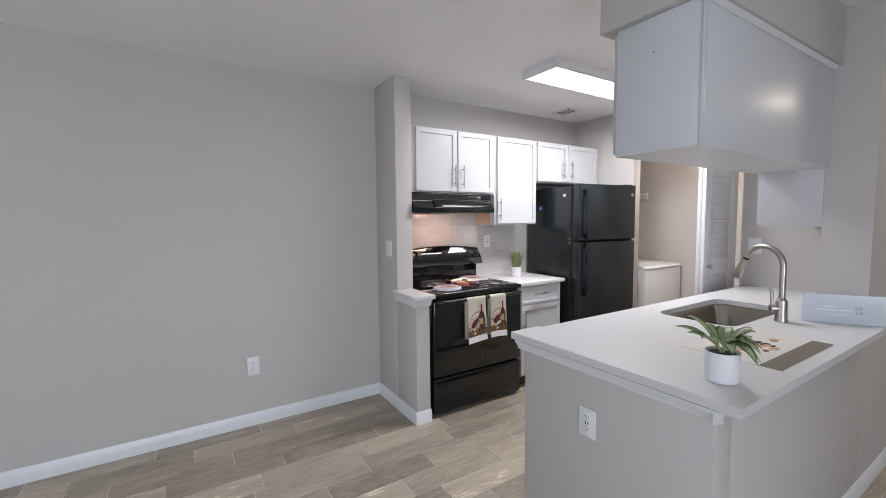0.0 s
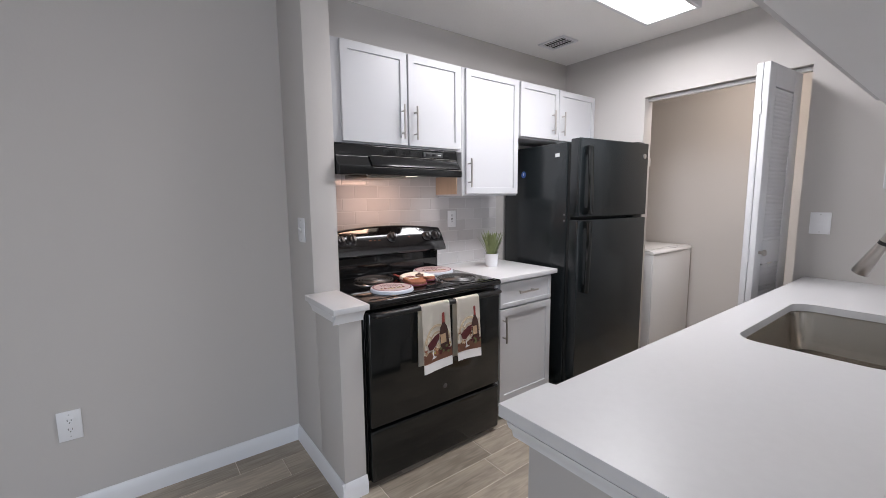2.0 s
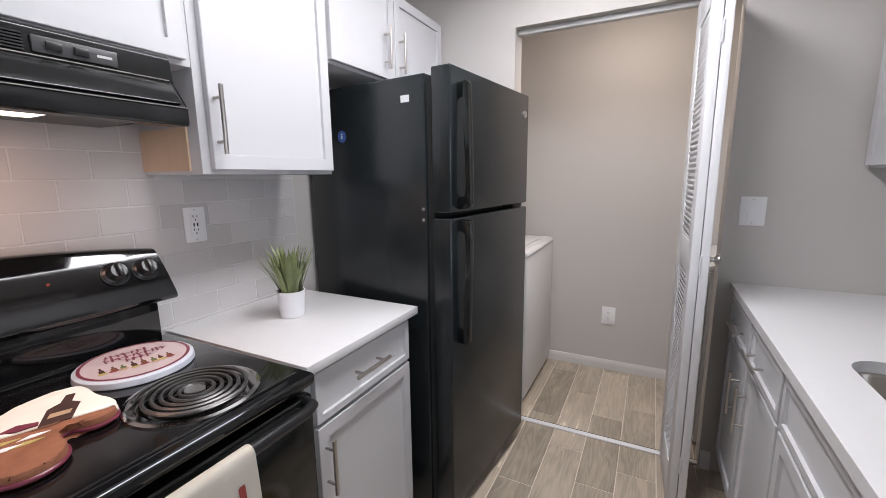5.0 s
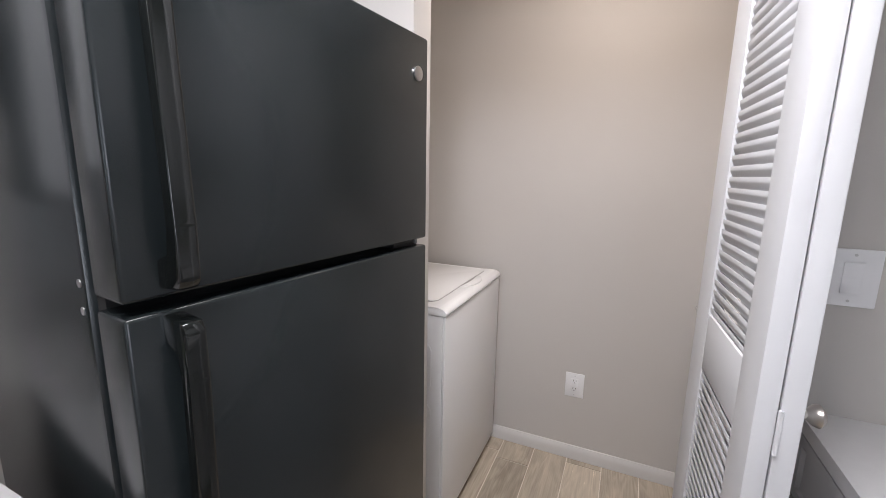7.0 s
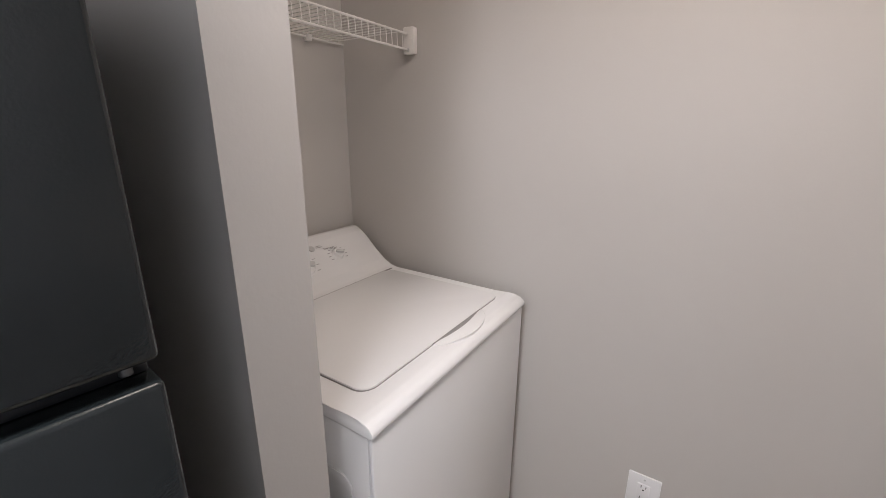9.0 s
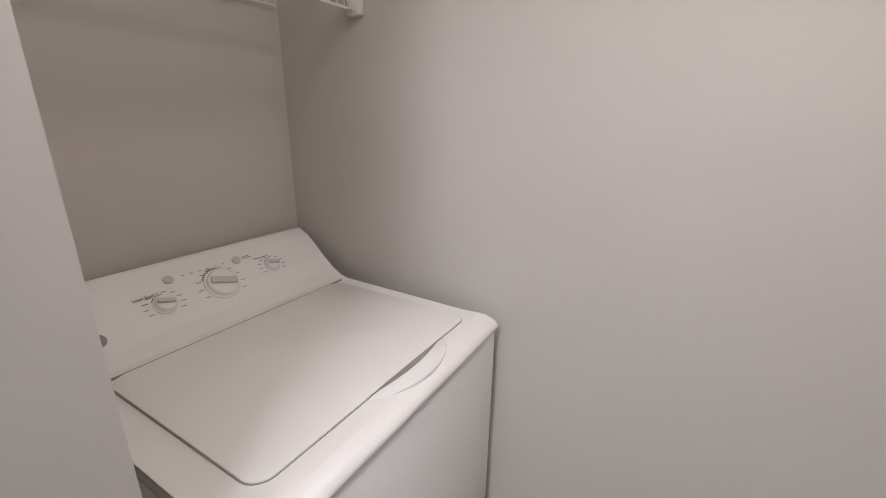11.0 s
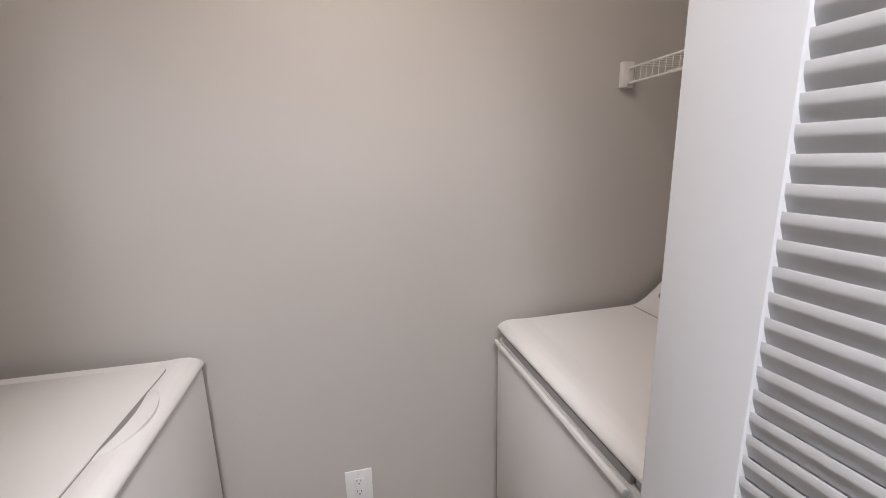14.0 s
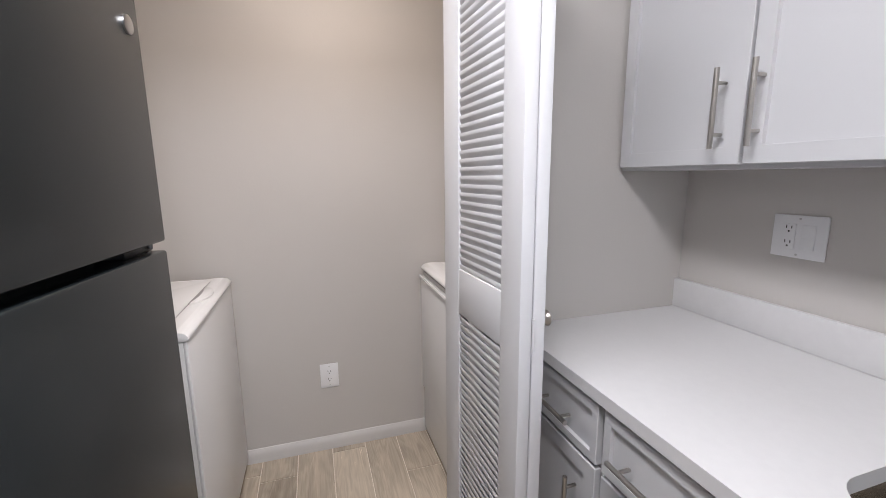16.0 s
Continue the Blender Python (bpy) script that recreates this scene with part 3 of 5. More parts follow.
# wall cabinet above the counter
rc = thing("wall_cabinet", (3.45, 1.25, 1.395), "white shaker two-door wall cabinet above the sink counter", "cabinet")
part("body", box(3.002, 3.886, 1.0915, 1.372, 1.400, 2.19, 0.001), CAB, rc)
for a, b, h in ((3.012, 3.470, 3.440), (3.478, 3.868, 3.529)):
    d = part("door", shaker(a, b, 1.410, 2.183, 1.392, 1), CAB, rc)
    pull(d, (h, 1.392, 1.448), (h, 1.392, 1.632), (0, 0.032, 0))

# boxed cabinet hanging over the peninsula
hc = thing("hanging_cabinet", (2.33, 1.24, 1.715), "glossy white painted cabinet hanging over the peninsula", "cabinet")
part("body", box(1.665, 2.999, 1.078, 1.412, 1.718, 2.2245, 0.004), GLOSSPAINT, hc)
# added sheet in whiter paint: light bounced off the counter, put into colour
part("lightened_underside", box(1.667, 2.997, 1.080, 1.410, 1.7145, 1.7178), TRIM, hc)
part("corner_bead", box(1.661, 1.69, 1.074, 1.0785, 1.716, 2.2243, 0.001), GLOSSPAINT, hc)
part("top_bead", extrude([(1.0575, 2.2255), (1.0775, 2.2255), (1.0775, 2.209), (1.070, 2.210)], "x", 1.64, 2.999), TRIM, hc)
for a, b in ((1.675, 2.33), (2.336, 2.99)):
    part("door", shaker(a, b, 1.728, 2.216, 1.432, 1), CAB, hc)
for x, z in ((1.6645, 2.09),):
    part("nail_hole", turned([(0.004, x + 0.001), (0.004, x - 0.0004), (0.001, x - 0.0004)], (0, 1.255, z), "x", 10), GREYPL, hc)

# ---- kitchen: range, hood, refrigerator ----
RX0, RX1, RF = 1.597, 2.446, 2.800
rg = thing("range", (2.04, 3.08, 0), "black electric coil range with oven door and storage drawer", "range")
part("body", box(RX0 + 0.004, RX1 - 0.004, RF + 0.045, 3.43, 0.02, 0.90, 0.003), BLACK, rg)
for x in (RX0 + 0.05, RX1 - 0.05):
    for y in (RF + 0.09, 3.36):
        part("foot", turned([(0.018, 0), (0.018, 0.02), (0.012, 0.022)], (x, y, 0), seg=12), BLACKPL, rg)
top = box(RX0, RX1, RF - 0.008, 3.40, 0.892, 0.925, 0.012, 3)
ct = part("cooktop", top, BLACK, rg)
part("rim", box(RX0 + 0.03, RX1 - 0.03, RF + 0.022, RF + 0.030, 0.9245, 0.929, 0.002), BLACK, ct)
part("lower_back", box(RX0 + 0.018, RX1 - 0.036, 3.362, 3.43, 0.915, 1.052, 0.006), BLACK, rg)
part("back_seam", box(RX0 + 0.03, RX1 - 0.05, 3.356, 3.363, 0.9245, 0.932, 0.003), BLACK, rg)


def console(z):
    """How far back the console's face lies at height z; it curves back towards its top."""
    h = (z - 1.064) / 0.13
    return 3.300 + 0.036 * h + 0.021 * h * h


def backguard():
    """A console that leans back, with an arched, rounded top edge and narrowing sides."""
    bm, cols, xm, hw = bmesh.new(), [], (RX0 + RX1) / 2 - 0.004, (RX1 - RX0) / 2 - 0.008
    for i in range(29):
        u = -1 + 2 * i / 28
        zt = 1.194 + 0.029 * (1 - u * u)
        rows = [(3.43, 1.047), (3.325, 1.047), (3.310, 1.050), (3.303, 1.056), (3.300, 1.064)]
        rows += [(console(z), z) for z in [1.064 + (zt - 1.078) * k / 9 for k in range(1, 10)]]
        yt = rows[-1][0]
        rows += [(yt + 0.004, zt - 0.007), (yt + 0.010, zt - 0.002), (yt + 0.020, zt), (3.43, zt - 0.003)]
        cols.append([bm.verts.new((xm + u * (hw - 0.020 * max(0, z - 1.056) / 0.15), y, z)) for y, z in rows])
    for a, b in zip(cols, cols[1:]):
        for k in range(len(a)):
            j = (k + 1) % len(a)
            bm.faces.new((a[k], a[j], b[j], b[k]))
    bm.faces.new(cols[0])
    bm.faces.new(cols[-1])
    return bm


bg = part("backguard", backguard(), BLACK, rg)
for x, z in ((1.708, 1.150), (1.780, 1.152), (2.043, 1.152), (2.300, 1.146), (2.371, 1.144)):
    at = Matrix.Translation((x, console(z), z)) @ Matrix.Rotation(radians(60), 4, "X")

    def laid(bm):
        bmesh.ops.transform(bm, matrix=at, verts=bm.verts[:])
        return bm
    k = part("knob", laid(turned([(0.030, -0.008), (0.030, 0.008), (0.0245, 0.012), (0.021, 0.026), (0.018, 0.030), (0.001, 0.030)], (0, 0, 0), seg=28)), BLACKPL, bg)
    part("grip", laid(box(-0.0055, 0.0055, -0.019, 0.019, 0.029, 0.040, 0.003)), BLACKPL, k)
    part("dial_ring", laid(turned([(0.0318, 0.001), (0.0318, 0.0035), (0.0302, 0.0045), (0.0302, 0.001)], (0, 0, 0), seg=28)), PLATEB, k, "dark grey dial ring")
    part("dial_marks", laid(box(-0.0015, 0.0015, 0.036, 0.0395, -0.002, 0.0015)), LIGHTGREY, k)
for x in (1.895, 1.925, 1.955):
    part("clock_button", box(x - 0.007, x + 0.007, console(1.142) - 0.002, console(1.142) + 0.006, 1.139, 1.145), BROWN, bg)
part("lamp_lens", box(2.163, 2.169, console(1.15) - 0.003, console(1.15) + 0.006, 1.147, 1.153), REDP, bg, "small red indicator lens")
dr = part("oven_door", box(RX0 + 0.006, RX1 - 0.006, RF, RF + 0.042, 0.305, 0.872, 0.012, 3), OVENF, rg)
part("window", box(RX0 + 0.17, RX1 - 0.17, RF - 0.0008, RF + 0.004, 0.52, 0.71, 0.0006), OVENF, dr)
hb = tube([(RX0 + 0.03, RF + 0.004, 0.858), (RX0 + 0.04, RF - 0.03, 0.862), (RX0 + 0.07, RF - 0.042, 0.863), (RX1 - 0.07, RF - 0.042, 0.863), (RX1 - 0.04, RF - 0.03, 0.862), (RX1 - 0.03, RF + 0.004, 0.858)], 0.0135, 14)
part("handle", hb, BLACKPL, dr)
part("badge", turned([(0.014, RF + 0.001), (0.013, RF - 0.001), (0.001, RF - 0.001)], (2.04, 0, 0.40), "y", 24), COIL, dr)
part("storage_drawer", box(RX0 + 0.006, RX1 - 0.006, RF + 0.002, RF + 0.042, 0.028, 0.292, 0.012, 3), OVENF, rg)


def burner(parent, x, y, r):
    pan = part("drip_pan", turned([(r + 0.012, 0.9245), (r + 0.012, 0.929), (r + 0.004, 0.931), (r - 0.004, 0.926), (r * 0.5, 0.9215), (0.02, 0.9205), (0.001, 0.9205)], (x, y, 0), seg=40), CHROME, parent, "chrome drip pan")
    pts, turns = [], 5.4
    for i in range(180):
        f = i / 179
        a = 2 * math.pi * turns * f
        rr = 0.022 + (r - 0.030) * f
        pts.append((x + rr * math.cos(a), y + rr * math.sin(a), 0.9355))
    part("coil", tube(pts, 0.0046, 6), COIL, pan, "dark spiral heating coil")
    part("hub", turned([(0.021, 0.931), (0.021, 0.9375), (0.001, 0.938)], (x, y, 0), seg=16), SILVER, pan)


burner(ct, 1.85, 3.204, 0.118)
burner(ct, 2.25, 2.955, 0.119)
burner(ct, 1.81, 2.938, 0.085)
burner(ct, 2.27, 3.222, 0.098)


def burner_cover(x, y, r, label):
    c = thing("burner_cover", (x, y, 0.9255), label, "burner cover", "printed burner covers")
    tin = part("tin", turned([(r, 0.9256), (r + 0.002, 0.928), (r, 0.9405), (r - 0.005, 0.9440), (r - 0.014, 0.9445), (0.001, 0.9445)], (x, y, 0), seg=56), WHITETIN, c)
    part("printed_top", turned([(r - 0.008, 0.9446), (r - 0.008, 0.9450), (0.001, 0.9450)], (x, y, 0), seg=56), PINKTIN, tin, "pale pink printed disc")
    ring = bmesh.new()
    for i in range(56):
        a, b = 2 * math.pi * i / 56, 2 * math.pi * (i + 1) / 56
        ring.faces.new([ring.verts.new((x + q * math.cos(w), y + q * math.sin(w), 0.9453)) for q, w in ((r - 0.016, a), (r - 0.016, b), (r - 0.009, b), (r - 0.009, a))])
    part("red_rim", ring, PLUM, tin, "dark red printed ring")
    rnd = random.Random(int(x * 1000))
    k = r / 0.108
    ca, sa = k * math.cos(radians(-14)), k * math.sin(radians(-14))

    def q(u, v, z=0.9455):
        return (x + u * ca - v * sa, y + u * sa + v * ca, z)

    def quad(bm, corners, z=0.9455):
        bm.faces.new([bm.verts.new(q(u, v, z)) for u, v in corners])
    bars = bmesh.new()
    for row, (u, end, v) in enumerate(((-0.048, 0.03, 0.052), (-0.05, 0.06, 0.030), (-0.018, 0.03, 0.008))):
        while u < end:
            w, h = rnd.uniform(0.007, 0.012), rnd.uniform(0.008, 0.0125)
            lean = rnd.uniform(-0.003, 0.004)
            quad(bars, ((u, v - h), (u + w * 0.42, v - h), (u + w * 0.42 + lean, v + h), (u + lean, v + h)))
            quad(bars, ((u, v - 0.001), (u + w, v - 0.0015), (u + w, v + 0.0025), (u, v + 0.0025)), 0.9457)
            u += w + 0.002
    part("lettering", bars, PLUM, tin, "illegible dark red lettering")
    for i in range(8):
        u, v = -0.066 + 0.0165 * i + rnd.uniform(-0.003, 0.003), -0.052 + rnd.uniform(0, 0.010) + 0.010 * abs(i - 4) / 4
        w, h = rnd.uniform(0.008, 0.011), rnd.uniform(0.028, 0.042)
        bottle = bmesh.new()
        quad(bottle, ((u, v), (u + w, v), (u + w, v + h * 0.55), (u + w * 0.68, v + h * 0.72), (u + w * 0.68, v + h), (u + w * 0.32, v + h), (u + w * 0.32, v + h * 0.72), (u, v + h * 0.55)))
        part("print_bottle", bottle, (BOTTLE, BROWN, GREENP)[i % 3], tin, "small printed bottle")
        blot = bmesh.new()
        quad(blot, [(u + 0.004 + 0.009 * math.cos(t * math.pi / 4), v + 0.001 + 0.006 * math.sin(t * math.pi / 4)) for t in range(8)], 0.9458 + 0.00004 * i)
        part("print_blot", blot, (YELLOWP, TAN, REDP)[(i * 2) % 3], tin, "yellow and tan printed fruit")
    return c


burner_cover(1.81, 2.938, 0.108, "round pale pink printed metal burner cover, front burner")
burner_cover(2.27, 3.222, 0.124, "larger round pale pink printed metal burner cover, back burner")

# oven mitt lying on the cooktop
mt = thing("oven_mitt", (2.03, 3.02, 0.9255), "cream cotton oven mitt with brown fingers and a bottle print", "oven mitt")


def softened(poly, times=2):
    """Corners cut twice, for a sewn outline."""
    for _ in range(times):
        out = []
        for (ax_, ay), (bx, by) in zip(poly, poly[1:] + poly[:1]):
            out += [(ax_ * 0.75 + bx * 0.25, ay * 0.75 + by * 0.25), (ax_ * 0.25 + bx * 0.75, ay * 0.25 + by * 0.75)]
        poly = out
    return poly


def clip(poly, a, b, keep_low):
    """The part of an outline below or above the line from a to b."""
    def over(p):
        return (b[0] - a[0]) * (p[1] - a[1]) - (b[1] - a[1]) * (p[0] - a[0])
    out = []
    for p, q in zip(poly, poly[1:] + poly[:1]):
        fp, fq = over(p), over(q)
        if (fp < 0) == keep_low:
            out.append(p)
        if (fp < 0) != (fq < 0):
            f = fp / (fp - fq)
            out.append((p[0] + (q[0] - p[0]) * f, p[1] + (q[1] - p[1]) * f))
    return out


mitt = softened([(1.962, 3.135), (2.055, 3.165), (2.14, 3.165), (2.12, 3.06), (2.132, 2.985), (2.118, 2.935), (2.072, 2.925), (2.045, 2.965), (2.02, 2.95), (2.022, 2.875), (1.975, 2.832), (1.915, 2.855), (1.915, 2.95), (1.945, 3.04)])
seam = ((1.94, 3.035), (2.13, 2.950))
m1 = part("cuff", extrude(clip(mitt, *seam, False), "z", 0.9262, 0.9545, bevel=0.009), CLOTH, mt)
m2 = part("finger_end", extrude(clip(mitt, *seam, True), "z", 0.9260, 0.9540, bevel=0.009), RUST, mt, "rust-brown printed finger end")
part("piping", tube([(x, y, 0.935) for x, y in mitt], 0.0042, 8, closed=True), PLUM, mt, "dark red piping")
part("printed_bottle", extrude([(2.055 + 1.35 * (x - 2.055), 3.05 + 1.35 * (y - 3.05)) for x, y in ((2.022, 3.01), (2.055, 2.995), (2.083, 3.045), (2.078, 3.062), (2.092, 3.09), (2.082, 3.096), (2.066, 3.07), (2.048, 3.062))], "z", 0.9535, 0.9553), BOTTLE, m1, "dark bottle print")
part("printed_label", extrude([(2.031, 3.018), (2.062, 3.004), (2.072, 3.022), (2.041, 3.037)], "z", 0.9538, 0.9558), TAN, m1, "tan label print")
part("printed_glass", extrude([(1.965, 3.040), (1.985, 3.018), (2.015, 3.008), (2.02, 3.022), (1.995, 3.046)], "z", 0.9535, 0.9554), PLUM, m1, "wine-red printed shape")
for i, (x, y) in enumerate(((1.96, 2.985), (1.995, 2.965), (2.02, 2.985), (1.98, 2.945), (1.955, 2.955))):
    part("printed_leaf", extrude([(x - 0.022, y + 0.004), (x, y + 0.010), (x + 0.024, y - 0.006), (x + 0.002, y - 0.006)], "z", 0.953, 0.9549 + 0.0001 * i), (YELLOWP, CLOTHW, BROWN)[i % 3], m2, "pale leaf print")
part("hanging_loop", tube([(1.972, 3.122, 0.94), (1.955, 3.160, 0.952), (1.958, 3.185, 0.950), (1.972, 3.180, 0.945), (1.978, 3.125, 0.94)], 0.0055, 8), REDP, m1, "red hanging loop")
mt.location, mt.scale = (2.040, 3.061, 0.9255), (0.95, 0.82, 1.0)

# towels over the oven handle
def towel(x0, x1, zb, seed):
    w, yh = x1 - x0, RF - 0.042
    tw = thing("dish_towel", ((x0 + x1) / 2, yh, zb), "cream dish towel with a wine bottle print over the oven handle", "towel", "towels on the oven handle")
    rnd = random.Random(seed)
    ph = rnd.uniform(0, 6)

    def pt(u, v, off=0.0):
        """u across 0..1, v down the front from the handle, in metres."""
        x = x0 + w * u + 0.012 * (u - 0.4) * v
        y = yh - 0.0165 - off - 0.004 * math.sin(ph + 5 * u + 3 * v) * min(1, v * 6) - 0.055 * v
        return Vector((x, y, 0.866 - v - 0.012 * math.sin(2.5 * u + ph) * (v / 0.4)))
    length = 0.866 - zb
    own = bmesh.new()
    rows = []
    nu = 16
    for k in range(9):
        z = 0.56 + 0.301 * k / 8
        rows.append([(x0 + w * (0.04 + 0.9 * i / nu) - 0.008, yh + 0.0155 + 0.003 * math.sin(i), z + 0.0) for i in range(nu + 1)])
    for k in range(1, 6):
        a = math.pi * k / 6
        rows.append([(x0 + w * i / nu, yh + 0.0158 * math.cos(a), 0.864 + 0.0158 * math.sin(a)) for i in range(nu + 1)])
    for k in range(19):
        rows.append([pt(i / nu, length * k / 18) for i in range(nu + 1)])
    grid = [[own.verts.new(p) for p in r] for r in rows]
    for a, b in zip(grid, grid[1:]):
        for i in range(nu):
            own.faces.new((a[i], a[i + 1], b[i + 1], b[i]))
    bmesh.ops.solidify(own, geom=own.faces[:], thickness=0.0022)
    cloth = part("cloth", own, CLOTH, tw)

    def patch(name, mat, poly, off, label=""):
        bm = bmesh.new()
        bm.faces.new([bm.verts.new((u, v, 0)) for u, v in poly])
        bmesh.ops.triangulate(bm, faces=bm.faces[:])
        for _ in range(2 if len(poly) > 9 else 1):
            bmesh.ops.subdivide_edges(bm, edges=bm.edges[:], cuts=2, use_grid_fill=True)
        for vert in bm.verts:
            vert.co = pt(vert.co.x, vert.co.y * length / 0.38, off)
        part(name, bm, mat, cloth, label)
    strip = [(i / 10, 0.325 + 0.004 * math.sin(i)) for i in range(11)]
    patch("hem", CLOTHW, [(0.0, 0.379)] + strip + [(1.0, 0.379)], 0.0016, "plain white hem")
    patch("ground_print", BROWN, [(0.0, 0.3245)] + [(i / 10, 0.268 + 0.010 * math.sin(2.3 * i)) for i in range(11)] + [(1.0, 0.3245)], 0.0018, "brown printed ground")
    for cu, cv, ru, rv in ((0.52, 0.215, 0.44, 0.105), (0.20, 0.245, 0.19, 0.080), (0.52, 0.225, 0.30, 0.075)):
        band = bmesh.new()
        prev = None
        for i in range(15):
            a = math.pi * i / 14
            cur = [band.verts.new(pt(cu + k * ru * math.cos(a), (cv - k * rv * math.sin(a)) * length / 0.38, 0.0017)) for k in (1.0, 0.86)]
            if prev:
                band.faces.new((prev[0], prev[1], cur[1], cur[0]))
            prev = cur
        part("arch_print", band, FADED, cloth, "faded tan arch print")
    for i in range(22):
        u, v = 0.06 + 0.86 * rnd.random(), 0.185 + 0.095 * rnd.random() ** 0.7
        ru, rv = rnd.uniform(0.03, 0.09), rnd.uniform(0.006, 0.016)
        patch("scene_print", (FADED, TAN, RUST, BROWN, YELLOWP)[i % 5], [(min(0.985, max(0.015, u + ru * rnd.uniform(0.6, 1.2) * math.cos(k * math.pi / 4))), v + rv * rnd.uniform(0.6, 1.2) * math.sin(k * math.pi / 4)) for k in range(8)], 0.0018 + 0.00002 * i, "tan and brown landscape print")
    patch("bottle_print", BOTTLE, [(0.62, 0.285), (0.60, 0.16), (0.63, 0.135), (0.685, 0.118), (0.70, 0.10), (0.79, 0.10), (0.80, 0.118), (0.86, 0.135), (0.89, 0.16), (0.92, 0.285)], 0.0022, "dark wine bottle print")
    patch("bottle_neck_print", REDP, [(0.70, 0.11), (0.70, 0.055), (0.72, 0.05), (0.78, 0.05), (0.79, 0.055), (0.79, 0.11)], 0.0026, "red bottle neck print")
    patch("label_print", TAN, [(0.63, 0.235), (0.625, 0.18), (0.80, 0.175), (0.82, 0.23)], 0.0028, "tan bottle label print")
    patch("glass_print", WINE, [(0.14, 0.215), (0.42, 0.175), (0.60, 0.165), (0.56, 0.205), (0.44, 0.235), (0.32, 0.252), (0.2, 0.248)], 0.0030, "dark red wine glass print")
    patch("stem_print", CLOTHW, [(0.31, 0.25), (0.34, 0.25), (0.37, 0.29), (0.47, 0.30), (0.3, 0.308), (0.34, 0.29)], 0.0030, "pale glass stem print")
    for i in range(14):
        u, v = 0.55 + 0.42 * rnd.random(), 0.245 + 0.045 * rnd.random()
        patch("grape_print", WINE if i % 3 else GREENP, [(u + 0.045 * math.cos(a), v + 0.0085 * math.sin(a)) for a in [math.pi * k / 4 for k in range(8)]], 0.0031 + 0.0001 * i, "dark grapes print")
    return tw


towel(1.856, 2.026, 0.545, 3)
towel(2.072, 2.226, 0.545, 5)

# range hood
hd = thing("range_hood", (1.97, 3.2, 1.50), "black under-cabinet range hood with its lamp on", "range hood")
HX0, HX1 = 1.604, 2.372
part("shell", extrude([(3.455, 1.530), (3.455, 1.669), (3.114, 1.669), (3.107, 1.661), (3.104, 1.604), (3.066, 1.556), (3.059, 1.551), (3.057, 1.545), (3.057, 1.514), (3.063, 1.509), (3.12, 1.511), (3.13, 1.530)], "x", HX0, HX1, bevel=0.002), HOODB, hd)
part("visor", extrude([(3.1025, 1.6065), (3.0620, 1.5550), (3.0580, 1.5580), (3.0985, 1.6105)], "x", 1.785, HX1 - 0.012, bevel=0.0015), HOODB, hd, "glossy black visor")
part("trim_line", box(1.80, HX1 - 0.012, 3.0965, 3.0995, 1.6108, 1.6128), NICKEL, hd, "thin bright trim line")
part("trim_line", box(1.785, HX1 - 0.002, 3.0552, 3.0585, 1.5480, 1.5500), NICKEL, hd, "thin bright trim line")
part("visor_end", extrude([(3.104, 1.606), (3.0635, 1.554), (3.057, 1.552), (3.090, 1.552)], "x", HX1 - 0.011, HX1 - 0.003), BLACKPL, hd)
for g in range(3):
    for i in range(6):
        x0 = 1.874 + 0.083 * g
        part("vent_slot", box(x0, x0 + 0.076, 3.1015, 3.1085, 1.618 + 0.0055 * i, 1.6208 + 0.0055 * i), DARK, hd)
pl = part("switch_plate", box(2.127, 2.262, 3.1005, 3.1075, 1.619, 1.648, 0.001), PLATEB, hd, "dark grey switch plate")
for x in (2.158, 2.200):
    part("rocker", box(x - 0.012, x + 0.012, 3.096, 3.1010, 1.626, 1.641, 0.0015), BLACKPL, pl)
part("plate_print", box(2.226, 2.252, 3.1000, 3.1008, 1.631, 1.636), LIGHTGREY, pl, "illegible grey print")
part("filter", box(1.79, 2.03, 3.135, 3.42, 1.500, 1.524, 0.003), STEEL, hd)
part("lamp_cover", box(2.045, 2.155, 3.14, 3.24, 1.516, 1.5315, 0.002), HOODGLOW, hd, "glowing lamp cover")

# refrigerator
fr = thing("refrigerator", (3.38, 3.0, 0), "black top-freezer refrigerator with textured doors", "refrigerator")
FX0, FX1 = 3.058, 3.762
part("cabinet", box(FX0, FX1, 2.738, 3.36, 0.03, 1.742, 0.008), FRIDGE, fr)
part("gasket", box(FX0 + 0.012, FX1 - 0.012, 2.712, 2.739, 0.06, 1.73), DARK, fr)
fz = part("freezer_door", box(FX0, FX1, 2.634, 2.713, 1.2595, 1.757, 0.006, 3), FRIDGE, fr)
fd = part("fridge_door", box(FX0, FX1, 2.634, 2.713, 0.07, 1.2405, 0.006, 3), FRIDGE, fr)
part("toe_grille", box(FX0 + 0.02, FX1 - 0.02, 2.70, 2.75, 0.012, 0.062, 0.004), BLACKPL, fr)
for x in (FX0 + 0.05, FX1 - 0.05):
    part("foot", turned([(0.02, 0), (0.02, 0.014), (0.012, 0.03)], (x, 2.73, 0), seg=12), BLACKPL, fr)
hx = FX0 + 0.058
grip = [(2.636, 1.708), (2.598, 1.708), (2.590, 1.700), (2.582, 1.36), (2.580, 1.290), (2.588, 1.276), (2.636, 1.272), (2.636, 1.312), (2.602, 1.318), (2.601, 1.36), (2.608, 1.655), (2.636, 1.660)]
part("freezer_handle", extrude(grip, "x", hx - 0.014, hx + 0.014, bevel=0.004), OVENF, fz)
